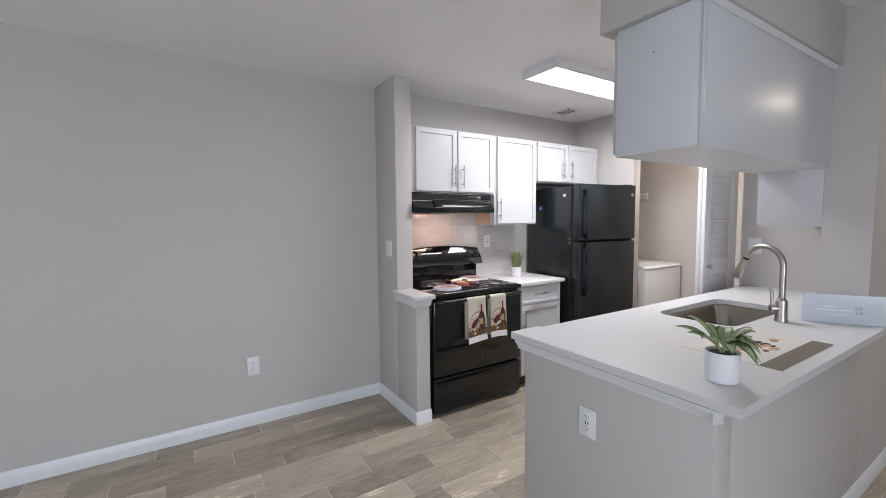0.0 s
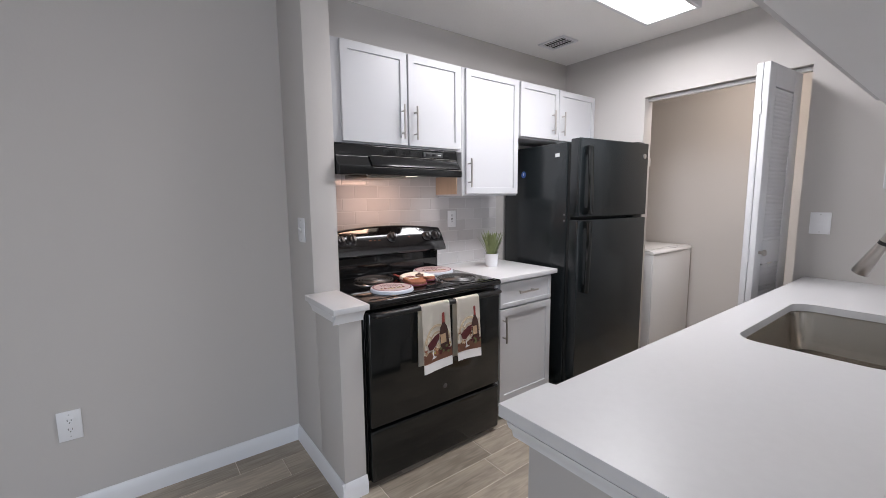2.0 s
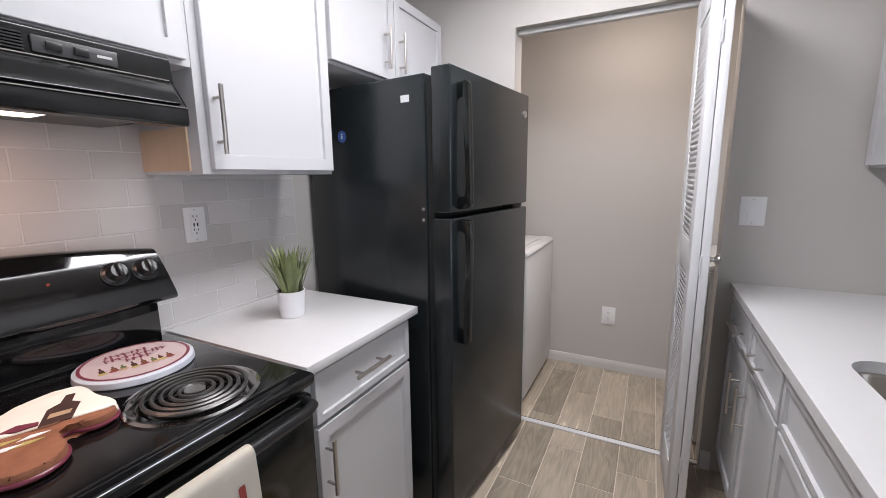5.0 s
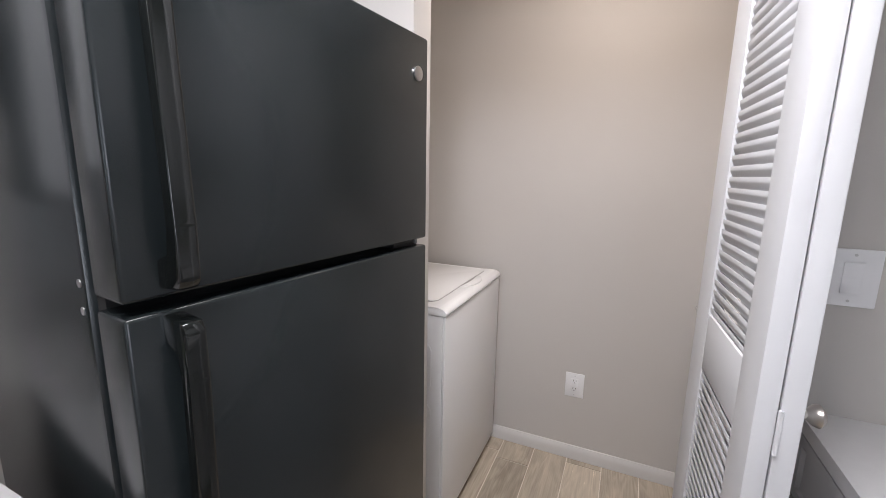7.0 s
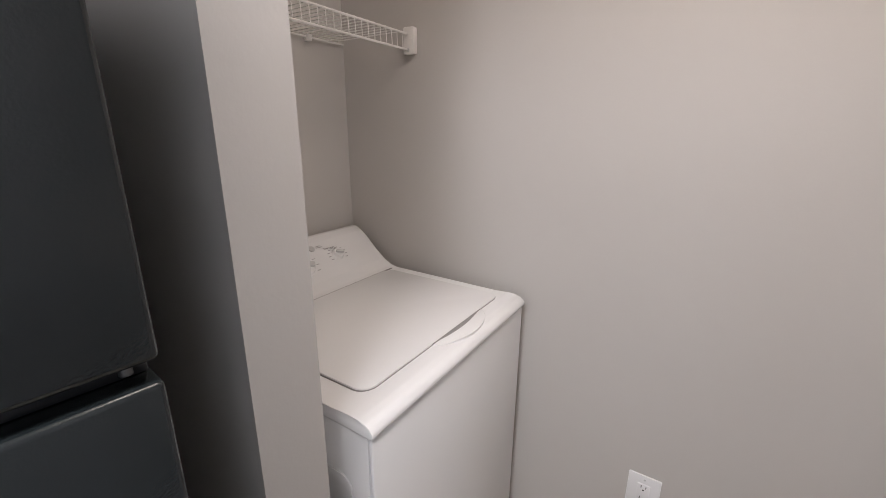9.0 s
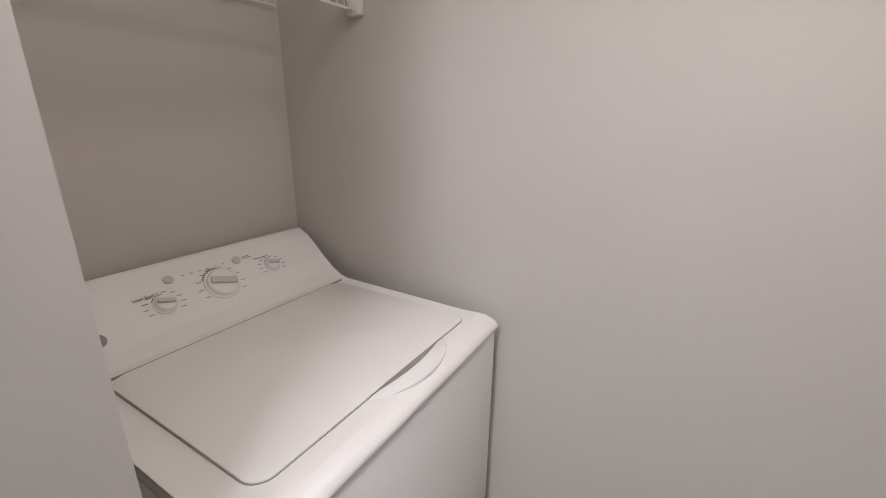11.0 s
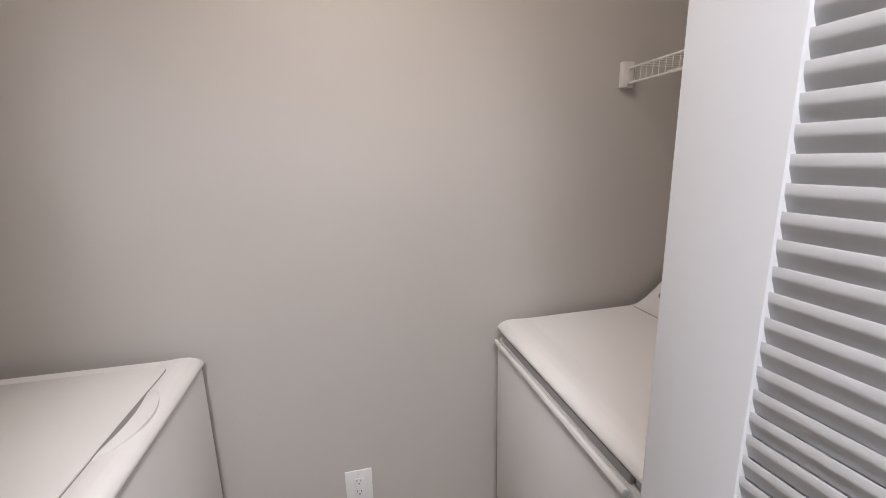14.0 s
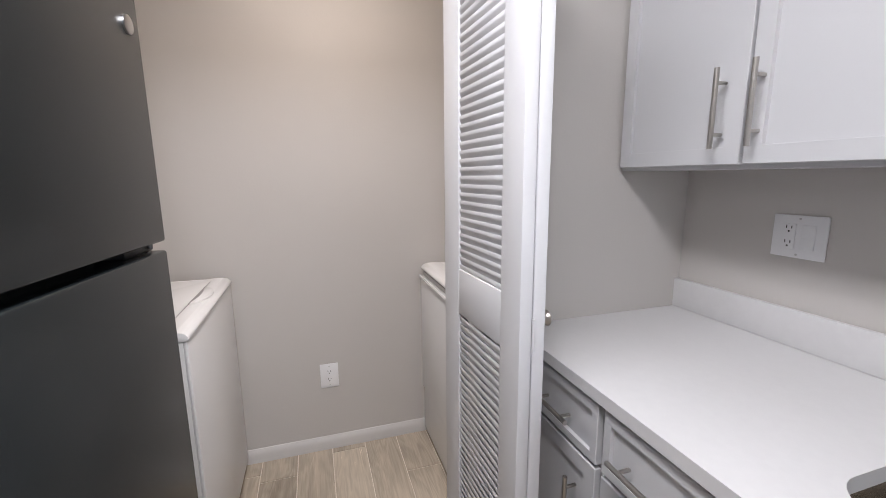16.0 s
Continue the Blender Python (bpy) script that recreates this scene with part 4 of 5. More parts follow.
part("fridge_handle", extrude([(y, 2.508 - z + (0.0 if z < 1.5 else -0.035)) for y, z in grip], "x", hx - 0.014, hx + 0.014, bevel=0.004), OVENF, fd)
part("hinge_cover", box(FX1 - 0.10, FX1 - 0.01, 2.66, 2.80, 1.743, 1.768, 0.006), BLACKPL, fr)
part("badge", turned([(0.017, 2.6345), (0.017, 2.631), (0.013, 2.630), (0.001, 2.630)], (3.717, 0, 1.668), "y", 24), SILVER, fz, "round silver badge")
part("middle_hinge", box(FX1 - 0.11, FX1 - 0.004, 2.66, 2.712, 1.2410, 1.2590, 0.002), BLACKPL, fr)
part("hinge_pin", turned([(0.005, 1.2464), (0.005, 1.2636)], (FX1 - 0.02, 2.657, 0), seg=12), COIL, fr)
part("white_label", box(FX0 - 0.0008, FX0 + 0.002, 2.806, 2.844, 1.652, 1.676), PLATE, fr, "small white sticker")
part("blue_sticker", turned([(0.024, FX0 - 0.0006), (0.024, FX0 - 0.001), (0.001, FX0 - 0.001)], (0, 3.15, 1.552), "x", 24), BLUE, fr, "round blue sticker with the letter E")
words("E", 0.028, Matrix.Translation((FX0 - 0.0016, 3.15, 1.552)) @ Euler((radians(90), 0, radians(-90))).to_matrix().to_4x4(), PLATE, fr)
for z in (1.232, 1.272):
    part("screw", turned([(0.006, FX0 + 0.001), (0.006, FX0 - 0.0015), (0.001, FX0 - 0.002)], (0, 2.752, z), "x", 14), SILVER, fr, "bright hinge screw")

fr.location, fr.rotation_euler = (3.407, 3.045, 0), (0, 0, radians(-6))

# ---- kitchen: wall plates, ceiling light, vent ----
def plate(m, label, kind, wide=0.078, tall=0.124):
    """A wall plate facing local -y, then placed by m. kind: outlet, charger, switch, rocker or pair."""
    name = "light_switch" if kind in ("switch", "rocker") else "power_outlet"
    t = thing(name, (0, 0, 0), label, "switch" if name == "light_switch" else "outlet")
    part("cover", box(-wide / 2, wide / 2, -0.0055, 0, -tall / 2, tall / 2, 0.002), PLATE, t)

    def sockets(cx, gap=0.02):
        part("insert", box(cx - 0.0165, cx + 0.0165, -0.0072, -0.005, -0.034, 0.034, 0.0008), PLATE, t)
        for s in (-gap, gap):
            for dx, h in ((-0.0065, 0.009), (0.0065, 0.0075)):
                part("slot", box(cx + dx - 0.0011, cx + dx + 0.0011, -0.0077, -0.007, s + 0.001, s + 0.001 + h), DARK, t)
            part("slot", turned([(0.0025, -0.0077), (0.0025, -0.007)], (cx, 0, s - 0.0065), "y", 10), DARK, t)
    if kind == "outlet":
        sockets(0)
    elif kind == "charger":
        sockets(0, 0.022)
        for dx in (-0.006, 0.006):
            part("slot", box(dx - 0.0022, dx + 0.0022, -0.0077, -0.007, -0.006, 0.006), DARK, t)
    elif kind == "switch":
        part("slot", box(-0.006, 0.006, -0.0065, -0.005, -0.013, 0.013), LIGHTGREY, t)
        part("toggle", extrude([(-0.005, -0.006), (-0.02, 0.006), (-0.02, 0.012), (-0.005, 0.008)], "x", -0.0045, 0.0045, bevel=0.001), PLATE, t)
    elif kind == "rocker":
        part("rocker", extrude([(-0.005, -0.033), (-0.0105, -0.033), (-0.0065, 0.0), (-0.008, 0.033), (-0.005, 0.033)], "x", -0.0165, 0.0165, bevel=0.0008), PLATE, t)
    elif kind == "pair":
        sockets(-0.024)
        part("rocker", extrude([(-0.005, -0.033), (-0.0105, -0.033), (-0.0065, 0.0), (-0.008, 0.033), (-0.005, 0.033)], "x", 0.024 - 0.0165, 0.024 + 0.0165, bevel=0.0008), PLATE, t)
    for s in (-0.049, 0.049):
        part("screw", turned([(0.003, -0.0062), (0.003, -0.005)], (0, 0, s), "y", 10), LIGHTGREY, t)
    t.matrix_basis = m
    return t


plate(pose(0.497, 3.459, 0.427), "white duplex outlet on the dining wall", "outlet", 0.080, 0.132)
plate(pose(1.4585, 1.363, 0.639, 0, 0, -90), "white outlet with charging ports on the peninsula end", "charger", 0.080, 0.118)
plate(pose(2.594, 3.4435, 1.241), "white outlet with charging ports on the tile backsplash", "charger", 0.072, 0.116)
plate(pose(1.4645, 3.226, 1.236, 0, 0, -90), "white toggle switch on the short wall", "switch", 0.095, 0.122)
plate(pose(3.8775, 1.713, 1.230, 0, 0, -90), "white rocker switch beside the laundry doorway", "rocker", 0.090, 0.122)
plate(pose(3.512, 1.0915, 1.219, 0, 0, 180), "white combined outlet and rocker switch above the counter", "pair", 0.132, 0.116)
plate(pose(4.7735, 2.314, 0.402, 0, 0, -90), "white duplex outlet on the laundry wall", "outlet", 0.088, 0.126)

cl = thing("ceiling_light", (2.83, 2.395, 2.43), "rectangular fluorescent ceiling light with a glowing white diffuser", "ceiling light")
fbm = bmesh.new()
LX0, LX1, LY0, LY1 = 2.215, 3.455, 2.235, 2.555
for b in ((LX0, LX1, LY0, LY0 + 0.022), (LX0, LX1, LY1 - 0.022, LY1), (LX0, LX0 + 0.022, LY0 + 0.022, LY1 - 0.022), (LX1 - 0.022, LX1, LY0 + 0.022, LY1 - 0.022)):
    box(*b, 2.445, 2.509, 0.002, 1, fbm)
part("frame", fbm, TRIM, cl)
part("diffuser", box(LX0 + 0.022, LX1 - 0.022, LY0 + 0.022, LY1 - 0.022, 2.452, 2.46, 0.002), DIFFUSER, cl, "glowing acrylic diffuser")

vt = thing("ceiling_vent", (3.37, 3.155, 2.50), "small white ceiling register with dark slots", "vent")
vb = bmesh.new()
VX0, VX1, VY0, VY1 = 3.285, 3.455, 3.045, 3.272
for b in ((VX0, VX1, VY0, VY0 + 0.018), (VX0, VX1, VY1 - 0.018, VY1), (VX0, VX0 + 0.018, VY0 + 0.018, VY1 - 0.018), (VX1 - 0.018, VX1, VY0 + 0.018, VY1 - 0.018)):
    box(*b, 2.498, 2.5095, 0.002, 1, vb)
part("frame", vb, TRIM, vt)
part("backing", box(VX0 + 0.018, VX1 - 0.018, VY0 + 0.018, VY1 - 0.018, 2.5055, 2.5095), DARK, vt)
for i in range(8):
    y = VY0 + 0.03 + i * 0.0238
    bm = box(VX0 + 0.018, VX1 - 0.018, y - 0.0022, y + 0.0022, 2.5005, 2.5030)
    part("slat", bm, TRIM, vt)

part("mid_bar", box((VX0 + VX1) / 2 - 0.003, (VX0 + VX1) / 2 + 0.003, VY0 + 0.018, VY1 - 0.018, 2.4995, 2.5003), TRIM, vt)

hl = thing("ceiling_light", (4.40, 0.30, 2.42), "round flush ceiling light with a warm glowing bowl", "ceiling light")
part("base", turned([(0.17, 2.509), (0.17, 2.48), (0.15, 2.475)], (4.40, 0.30, 0)), TRIM, hl)
part("bowl", turned([(0.15, 2.474), (0.14, 2.45), (0.10, 2.425), (0.001, 2.415)], (4.40, 0.30, 0)), WARMGLOW, hl)

# ---- things on the counters ----
gp = thing("potted_grass", (2.742, 3.185, 0.917), "artificial grass in a small white pot on the counter", "plant")
part("pot", turned([(0.038, 0.9175), (0.041, 0.9185), (0.046, 1.005), (0.0465, 1.008), (0.043, 1.008), (0.042, 0.995), (0.001, 0.994)], (2.742, 3.185, 0), seg=40), POT, gp)
part("soil", turned([(0.0425, 0.9945), (0.03, 0.999), (0.001, 0.999)], (2.742, 3.185, 0), seg=24), SOIL, gp)


def blade(bm, root, tipv, width, bend, seg=5):
    root, tipv = Vector(root), Vector(tipv)
    d = tipv - root
    side = d.cross(Vector((0, 0, 1)))
    side = (side.normalized() if side.length > 1e-4 else Vector((1, 0, 0)))
    out = Vector((d.x, d.y, 0))
    prev = None
    for i in range(seg + 1):
        f = i / seg
        c = root + d * f + out * bend * (f * f - f) + Vector((0, 0, 1)) * bend * 0.25 * d.length * f * (1 - f)
        w = width * (0.8 + 0.5 * f) * (1 - f ** 3) + 0.0002
        cur = (bm.verts.new(c - side * w), bm.verts.new(c + side * w))
        if prev:
            bm.faces.new((prev[0], prev[1], cur[1], cur[0]))
        prev = cur


rnd = random.Random(11)
tuft = bmesh.new()
for i in range(105):
    a, r0 = rnd.uniform(0, 6.283), 0.034 * math.sqrt(rnd.random())
    lean = rnd.uniform(0.005, 0.06) * (0.5 + r0 / 0.03)
    hgt = rnd.uniform(0.105, 0.172)
    rt = (2.742 + r0 * math.cos(a), 3.185 + r0 * math.sin(a), 0.995)
    blade(tuft, rt, (rt[0] + lean * math.cos(a), rt[1] + lean * math.sin(a), 0.995 + hgt), rnd.uniform(0.0042, 0.0066), rnd.uniform(0.1, 0.6))
tagged(part("grass", tuft, GRASS, gp, "green and straw-coloured blades"), kind="stuff")

PX, PY = 1.612, 0.955
pp = thing("potted_plant", (PX, PY, 0.917), "green variegated leafy plant in a white pot on the peninsula", "plant")
part("pot", turned([(0.044, 0.9175), (0.047, 0.919), (0.0515, 1.014), (0.0515, 1.018), (0.0485, 1.018), (0.047, 1.006), (0.001, 1.007)], (PX, PY, 0), seg=44), POT, pp)
part("soil", turned([(0.0475, 1.0055), (0.04, 1.011), (0.001, 1.012)], (PX, PY, 0), seg=24), SOIL, pp)


def leaf(az, length, rise, droop, width, start):
    """A pointed leaf with a midrib fold and dark edge; az is its heading in degrees."""
    bm, rim = bmesh.new(), bmesh.new()
    a = radians(az)
    d, s = Vector((math.cos(a), math.sin(a), 0)), Vector((-math.sin(a), math.cos(a), 0))
    rows = []
    n = 9
    for i in range(n + 1):
        f = i / n
        c = Vector((PX, PY, start)) + d * (0.02 + length * f) + Vector((0, 0, rise * f * 1.6 * (1 - 0.35 * f) - droop * f * f))
        w = width * math.sin(math.pi * min(1, f ** 0.8 * 0.93 + 0.05)) ** 0.8 if f < 1 else 0.0008
        rows.append([c + s * w * k + Vector((0, 0, 0.010 * abs(k) * (w / width))) for k in (-1, -0.45, 0, 0.45, 1)])
    grid = [[bm.verts.new(p) for p in r] for r in rows]
    for p, q in zip(grid, grid[1:]):
        for k in range(4):
            bm.faces.new((p[k], p[k + 1], q[k + 1], q[k]))
    lf = part("leaf", bm, LEAF, pp)
    for k, o in ((0, 1.0), (4, 1.0)):
        prev = None
        for i, r in enumerate(rows):
            inner = r[k].lerp(r[2], 0.30)
            cur = (rim.verts.new(r[k] + Vector((0, 0, 0.0006))), rim.verts.new(inner + Vector((0, 0, 0.0012))))
            if prev:
                rim.faces.new((prev[0], prev[1], cur[1], cur[0]))
            prev = cur
    for i in range(1, n):
        for k in (0, 4):
            p = rows[i][2] + Vector((0, 0, 0.0010))
            e = rows[min(n, i + 1)][2].lerp(rows[min(n, i + 1)][k], 0.8) + Vector((0, 0, 0.0016))
            t2 = (e - p).normalized().cross(Vector((0, 0, 1))) * 0.0012
            rim.faces.new([rim.verts.new(v) for v in (p - t2, p + t2, e)])
    part("veins", rim, LEAFD, lf, "dark green veins and edge")
    part("stem", tube([(PX, PY, 1.01), Vector((PX, PY, start)) + d * 0.02], 0.0025, 6), LEAF, pp)


for spec in ((118, 0.120, 0.062, 0.016, 0.019, 1.035), (101, 0.088, 0.088, 0.014, 0.021, 1.04), (128, 0.085, 0.045, 0.012, 0.017, 1.035), (-66, 0.060, 0.066, 0.012, 0.031, 1.045), (-48, 0.074, 0.060, 0.020, 0.031, 1.045),
             (-82, 0.084, 0.046, 0.052, 0.029, 1.035), (-67, 0.084, 0.040, 0.084, 0.027, 1.035), (-100, 0.090, 0.044, 0.078, 0.026, 1.035), (-30, 0.080, 0.050, 0.036, 0.029, 1.04), (18, 0.070, 0.056, 0.022, 0.026, 1.04), (70, 0.062, 0.060, 0.018, 0.022, 1.04),
             (-140, 0.070, 0.050, 0.050, 0.024, 1.035), (-112, 0.062, 0.056, 0.030, 0.026, 1.04), (160, 0.066, 0.052, 0.024, 0.020, 1.035), (-58, 0.092, 0.050, 0.058, 0.024, 1.038)):
    leaf(*spec)

# printed mat on the peninsula
pm = thing("placemat", (2.13, 1.03, 0.917), "cream printed placemat with a wide brown band, lying flat", "placemat")
mat_body = part("sheet", box(1.868, 2.412, 0.872, 1.22, 0.9174, 0.9192), PAPER, pm)
part("brown_band", box(1.869, 2.411, 0.873, 0.943, 0.9193, 0.9197), OLIVE, mat_body, "brown band along the edge")
rnd = random.Random(21)
for i in range(16):
    u, v = 2.0 + 0.30 * rnd.random(), 0.975 + 0.12 * rnd.random()
    rr = rnd.uniform(0.012, 0.035)
    part("print_patch", extrude([(u + rr * rnd.uniform(0.6, 1.2) * math.cos(a), v + rr * 0.6 * rnd.uniform(0.6, 1.2) * math.sin(a)) for a in [math.pi * k / 5 for k in range(10)]], "z", 0.9193, 0.9195 + 0.00003 * i), (BROWN, TAN, WINE, TAN)[i % 4], mat_body, "printed wine and grape shapes")
part("print_patch", extrude([(1.88, 1.08), (1.95, 1.10), (1.96, 1.14), (1.90, 1.15)], "z", 0.9193, 0.9196), GREENP, mat_body, "olive leaf print")

# sign on the counter
sg = thing("counter_sign", (2.885, 0.98, 0.917), "pale blue-white sign panel with small lettering on the counter", "sign")
A, B = Vector((2.815, 1.098, 0)), Vector((2.9865, 0.8245, 0))
ax = (B - A).normalized()
nn = Vector((ax.y, -ax.x, 0))
pb = bmesh.new()
vs = []
for off in (0.0, 0.008):
    vs.append([pb.verts.new(Vector(p) + Vector((0, 0, z)) - nn * off) for p, z in ((A, 0.9175), (B, 0.9175), (B, 1.064), (A, 1.064))])
pb.faces.new(vs[0])
pb.faces.new(vs[1])
for i in range(4):
    j = (i + 1) % 4
    pb.faces.new((vs[0][i], vs[0][j], vs[1][j], vs[1][i]))
part("panel", pb, ACRYL, sg)
face = Matrix(((ax.x, 0, nn.x, 0), (ax.y, 0, nn.y, 0), (0, 1, 0, 0), (0, 0, 0, 1)))


def sign_words(text, along, z, size, mat):
    words(text, size, Matrix.Translation(A + ax * along + nn * 0.001 + Vector((0, 0, z))) @ face, mat, sg)


sign_words("IME", 0.218, 0.998, 0.020, GREYPL)
sign_words("TLE", 0.220, 0.977, 0.020, GREYPL)
sign_words("MOMENTS", 0.145, 0.962, 0.017, PLATE)
bars = bmesh.new()
for a0, a1, z in ((0.05, 0.10, 0.985), (0.11, 0.19, 0.985), (0.08, 0.13, 1.003)):
    bars.faces.new([bars.verts.new(A + ax * q + nn * 0.001 + Vector((0, 0, w))) for q, w in ((a0, z - 0.003), (a1, z - 0.003), (a1, z + 0.003), (a0, z + 0.003))])
part("faint_lettering", bars, PLATE, sg, "faint white lettering")

# ---- laundry: washer, dryer, shelves ----
def laundry_machine(name, yf, s, label, washer):
    """yf: the front plane; s: +1 when the machine's back is towards +y, -1 when towards -y."""
    X0, X1 = 4.055, 4.735
    t = thing(name, (4.395, yf + s * 0.34, 0), label, name)
    Y = lambda d: yf + s * d
    part("body", box(X0, X1, *sorted((Y(0.012), Y(0.69))), 0.012, 0.921, 0.008), APPLSIDE, t)
    # bowed base of the front
    part("front_panel", box(X0 + 0.002, X1 - 0.002, *sorted((Y(0.002), Y(0.0125))), 0.05, 0.920 if washer else 0.898, 0.004), APPLSIDE, t)
    part("base_gap", box(X0 + 0.02, X1 - 0.02, *sorted((Y(0.03), Y(0.66))), 0.0, 0.013), DARK, t)
    deck = [(0.002, 0.922), (-0.004, 0.927), (-0.003, 0.936), (0.004, 0.9445), (0.014, 0.9500), (0.030, 0.9535), (0.052, 0.9545), (0.10, 0.9515), (0.495, 0.951), (0.525, 0.957), (0.56, 0.976), (0.60, 1.012), (0.64, 1.050), (0.665, 1.070), (0.69, 1.084), (0.705, 1.086), (0.717, 1.078), (0.717, 0.922)]
    dk = part("deck", extrude([(Y(d), z) for d, z in deck], "x", X0 - 0.003, X1 + 0.003, bevel=0.003), APPL, t)
    if washer:
        ys = sorted((Y(0.066), Y(0.497)))
        part("lid_seam", extrude(rounded(X0 + 0.0548, X1 - 0.0383, ys[0] - 0.0012, ys[1] + 0.0012, 0.034), "z", 0.945, 0.9552), GREYPL, dk, "dark seam round the lid")
        part("lid", extrude(rounded(X0 + 0.0560, X1 - 0.0395, *ys, 0.032), "z", 0.946, 0.9580, bevel=0.002), APPL, dk)
        part("hinge_seam", box(X0 + 0.02, X1 - 0.02, *sorted((Y(0.5010), Y(0.5050))), 0.9485, 0.9555), GREYPL, dk, "dark seam under the control panel")
        gap = [(4.335 + 0.24 * i / 12, Y(0.0655 - 0.013 * math.sin(math.pi * i / 12))) for i in range(13)]
        part("lid_gap", extrude(gap, "z", 0.9500, 0.9582, bevel=0.0006), GREYPL, dk, "dark gap under the lid edge")
        scoop = [(4.33 + 0.25 * i / 12, Y(0.064 - 0.050 * math.sin(math.pi * i / 12) ** 0.6)) for i in range(13)]
        part("finger_grip", extrude(scoop, "z", 0.9365, 0.9575, bevel=0.0030), APPL, dk, "finger scoop at the lid edge")
    else:
        part("door_gap", box(X0 + 0.03, X1 - 0.03, *sorted((Y(-0.0005), Y(0.012))), 0.900, 0.9205), GREYPL, t)
        dd = part("door", box(X0 + 0.02, X1 - 0.02, *sorted((Y(-0.012), Y(0.002))), 0.30, 0.892, 0.006), APPLSIDE, t)
        part("door_lip", extrude([(Y(-0.012), 0.880), (Y(-0.023), 0.892), (Y(-0.021), 0.903), (Y(-0.012), 0.901), (Y(-0.002), 0.893)], "x", X0 + 0.02, X1 - 0.02, bevel=0.002), APPL, dd)
        part("top_seam", box(X0 + 0.004, X1 - 0.004, *sorted((Y(0.503), Y(0.507))), 0.9495, 0.9535), GREYPL, dk)
        part("deck_crease", box(X0 + 0.01, X1 - 0.01, *sorted((Y(0.085), Y(0.089))), 0.9472, 0.9497), LIGHTGREY, dk)
    for za, zb in ((0.62, 0.81), (0.42, 0.565)):
        part("side_rib", extrude([(Y(d), z) for d, z in rounded(0.056, 0.30, za, zb, 0.03)], "x", X0 - 0.0035, X0 + 0.002, bevel=0.0015), APPLSIDE, t)
    # controls on the sloping panel
    slope = math.atan2(0.074, 0.08)
    n2 = Vector((0, -s * math.sin(slope), math.cos(slope)))
    u2 = Vector((-s, 0, 0)) * -1 if s > 0 else Vector((-1, 0, 0))
    v2 = Vector((0, s * math.cos(slope), math.sin(slope)))
    mid = Vector((4.397, Y(0.60), 1.0135)) + v2 * 0.014
    m = Matrix(((u2.x, v2.x, n2.x, mid.x), (u2.y, v2.y, n2.y, mid.y), (u2.z, v2.z, n2.z, mid.z), (0, 0, 0, 1)))

    def panel(bm):
        bmesh.ops.transform(bm, matrix=m, verts=bm.verts[:])
        return bm

    def dial(u, v, r):
        k = part("dial", panel(turned([(r * 1.12, 0.0), (r * 1.12, 0.002), (r, 0.004), (r * 0.92, 0.012), (r * 0.85, 0.014), (0.001, 0.014)], (u, v, 0), seg=32)), APPL, dk)
        a = radians(-20)
        bm = box(-r * 0.82, r * 0.82, -r * 0.24, r * 0.24, 0.013, 0.024, 0.004)
        bmesh.ops.rotate(bm, verts=bm.verts[:], cent=(0, 0, 0), matrix=Matrix.Rotation(a, 3, "Z"))
        bmesh.ops.translate(bm, verts=bm.verts[:], vec=(u, v, 0))
        part("pointer", panel(bm), LIGHTGREY, k, "pale grey pointer grip")
        ring = bmesh.new()
        for i in range(10):
            b = radians(-35 + 27 * i)
            c, w = (u + (r + 0.016) * math.cos(b), v + (r + 0.010) * math.sin(b)), 0.0055
            box(c[0] - w, c[0] + w, c[1] - 0.0009, c[1] + 0.0009, 0.0, 0.0005, 0, 1, ring)
        tagged(part("printed_marks", panel(ring), GREYPL, k, "tiny illegible grey print"), kind="stuff")
        arc = bmesh.new()
        for i in range(8):
            b0, b1 = radians(80 + 9 * i), radians(80 + 9 * i + 7)
            arc.faces.new([arc.verts.new((u + q * math.cos(w), v + q * math.sin(w), 0.0024)) for q, w in ((r * 1.13, b0), (r * 1.13, b1), (r * 1.24, b1), (r * 1.24, b0))])
        part("dial_arc", panel(arc), GREYPL, k, "dark printed arc")
    if washer:
        dial(-0.118, -0.006, 0.022)
        dial(0.018, -0.002, 0.038)
        dial(0.167, 0.004, 0.019)
        for u in (-0.085, 0.085):
            part("button", panel(turned([(0.011, 0), (0.011, 0.003), (0.001, 0.004)], (u, 0.050, 0), seg=20)), LIGHTGREY, dk)
        pr = bmesh.new()
        for i in range(6):
            box(-0.055 + 0.020 * i, -0.048 + 0.020 * i, 0.050, 0.0515, 0, 0.0006, 0, 1, pr)
        box(0.103, 0.128, 0.048, 0.050, 0, 0.0006, 0, 1, pr)
        box(0.103, 0.123, 0.053, 0.055, 0, 0.0006, 0, 1, pr)
        tagged(part("printed_text", panel(pr), GREYPL, dk, "tiny grey printed lettering"), kind="stuff")
        words("Load Size", 0.0105, m @ Matrix.Translation((-0.150, 0.024, 0.0008)), GREYPL, dk)
        words("Temperature", 0.0085, m @ Matrix.Translation((0.150, 0.037, 0.0008)), GREYPL, dk)
        words("Colors", 0.009, m @ Matrix.Translation((0.010, 0.0455, 0.0008)), GREYPL, dk)
        lu = -0.255
    else:
        dial(-0.065, -0.004, 0.033)
        lu = -0.29
    part("badge", panel(turned([(0.0145, 0), (0.0145, 0.0018), (0.001, 0.002)], (lu, -0.036, 0), seg=24)), GREYPL, dk, "round grey badge")
    return t


laundry_machine("washer", 2.712, 1, "white top-load washing machine with three dials", True)
laundry_machine("dryer", 1.832, -1, "white clothes dryer facing the washer", False)


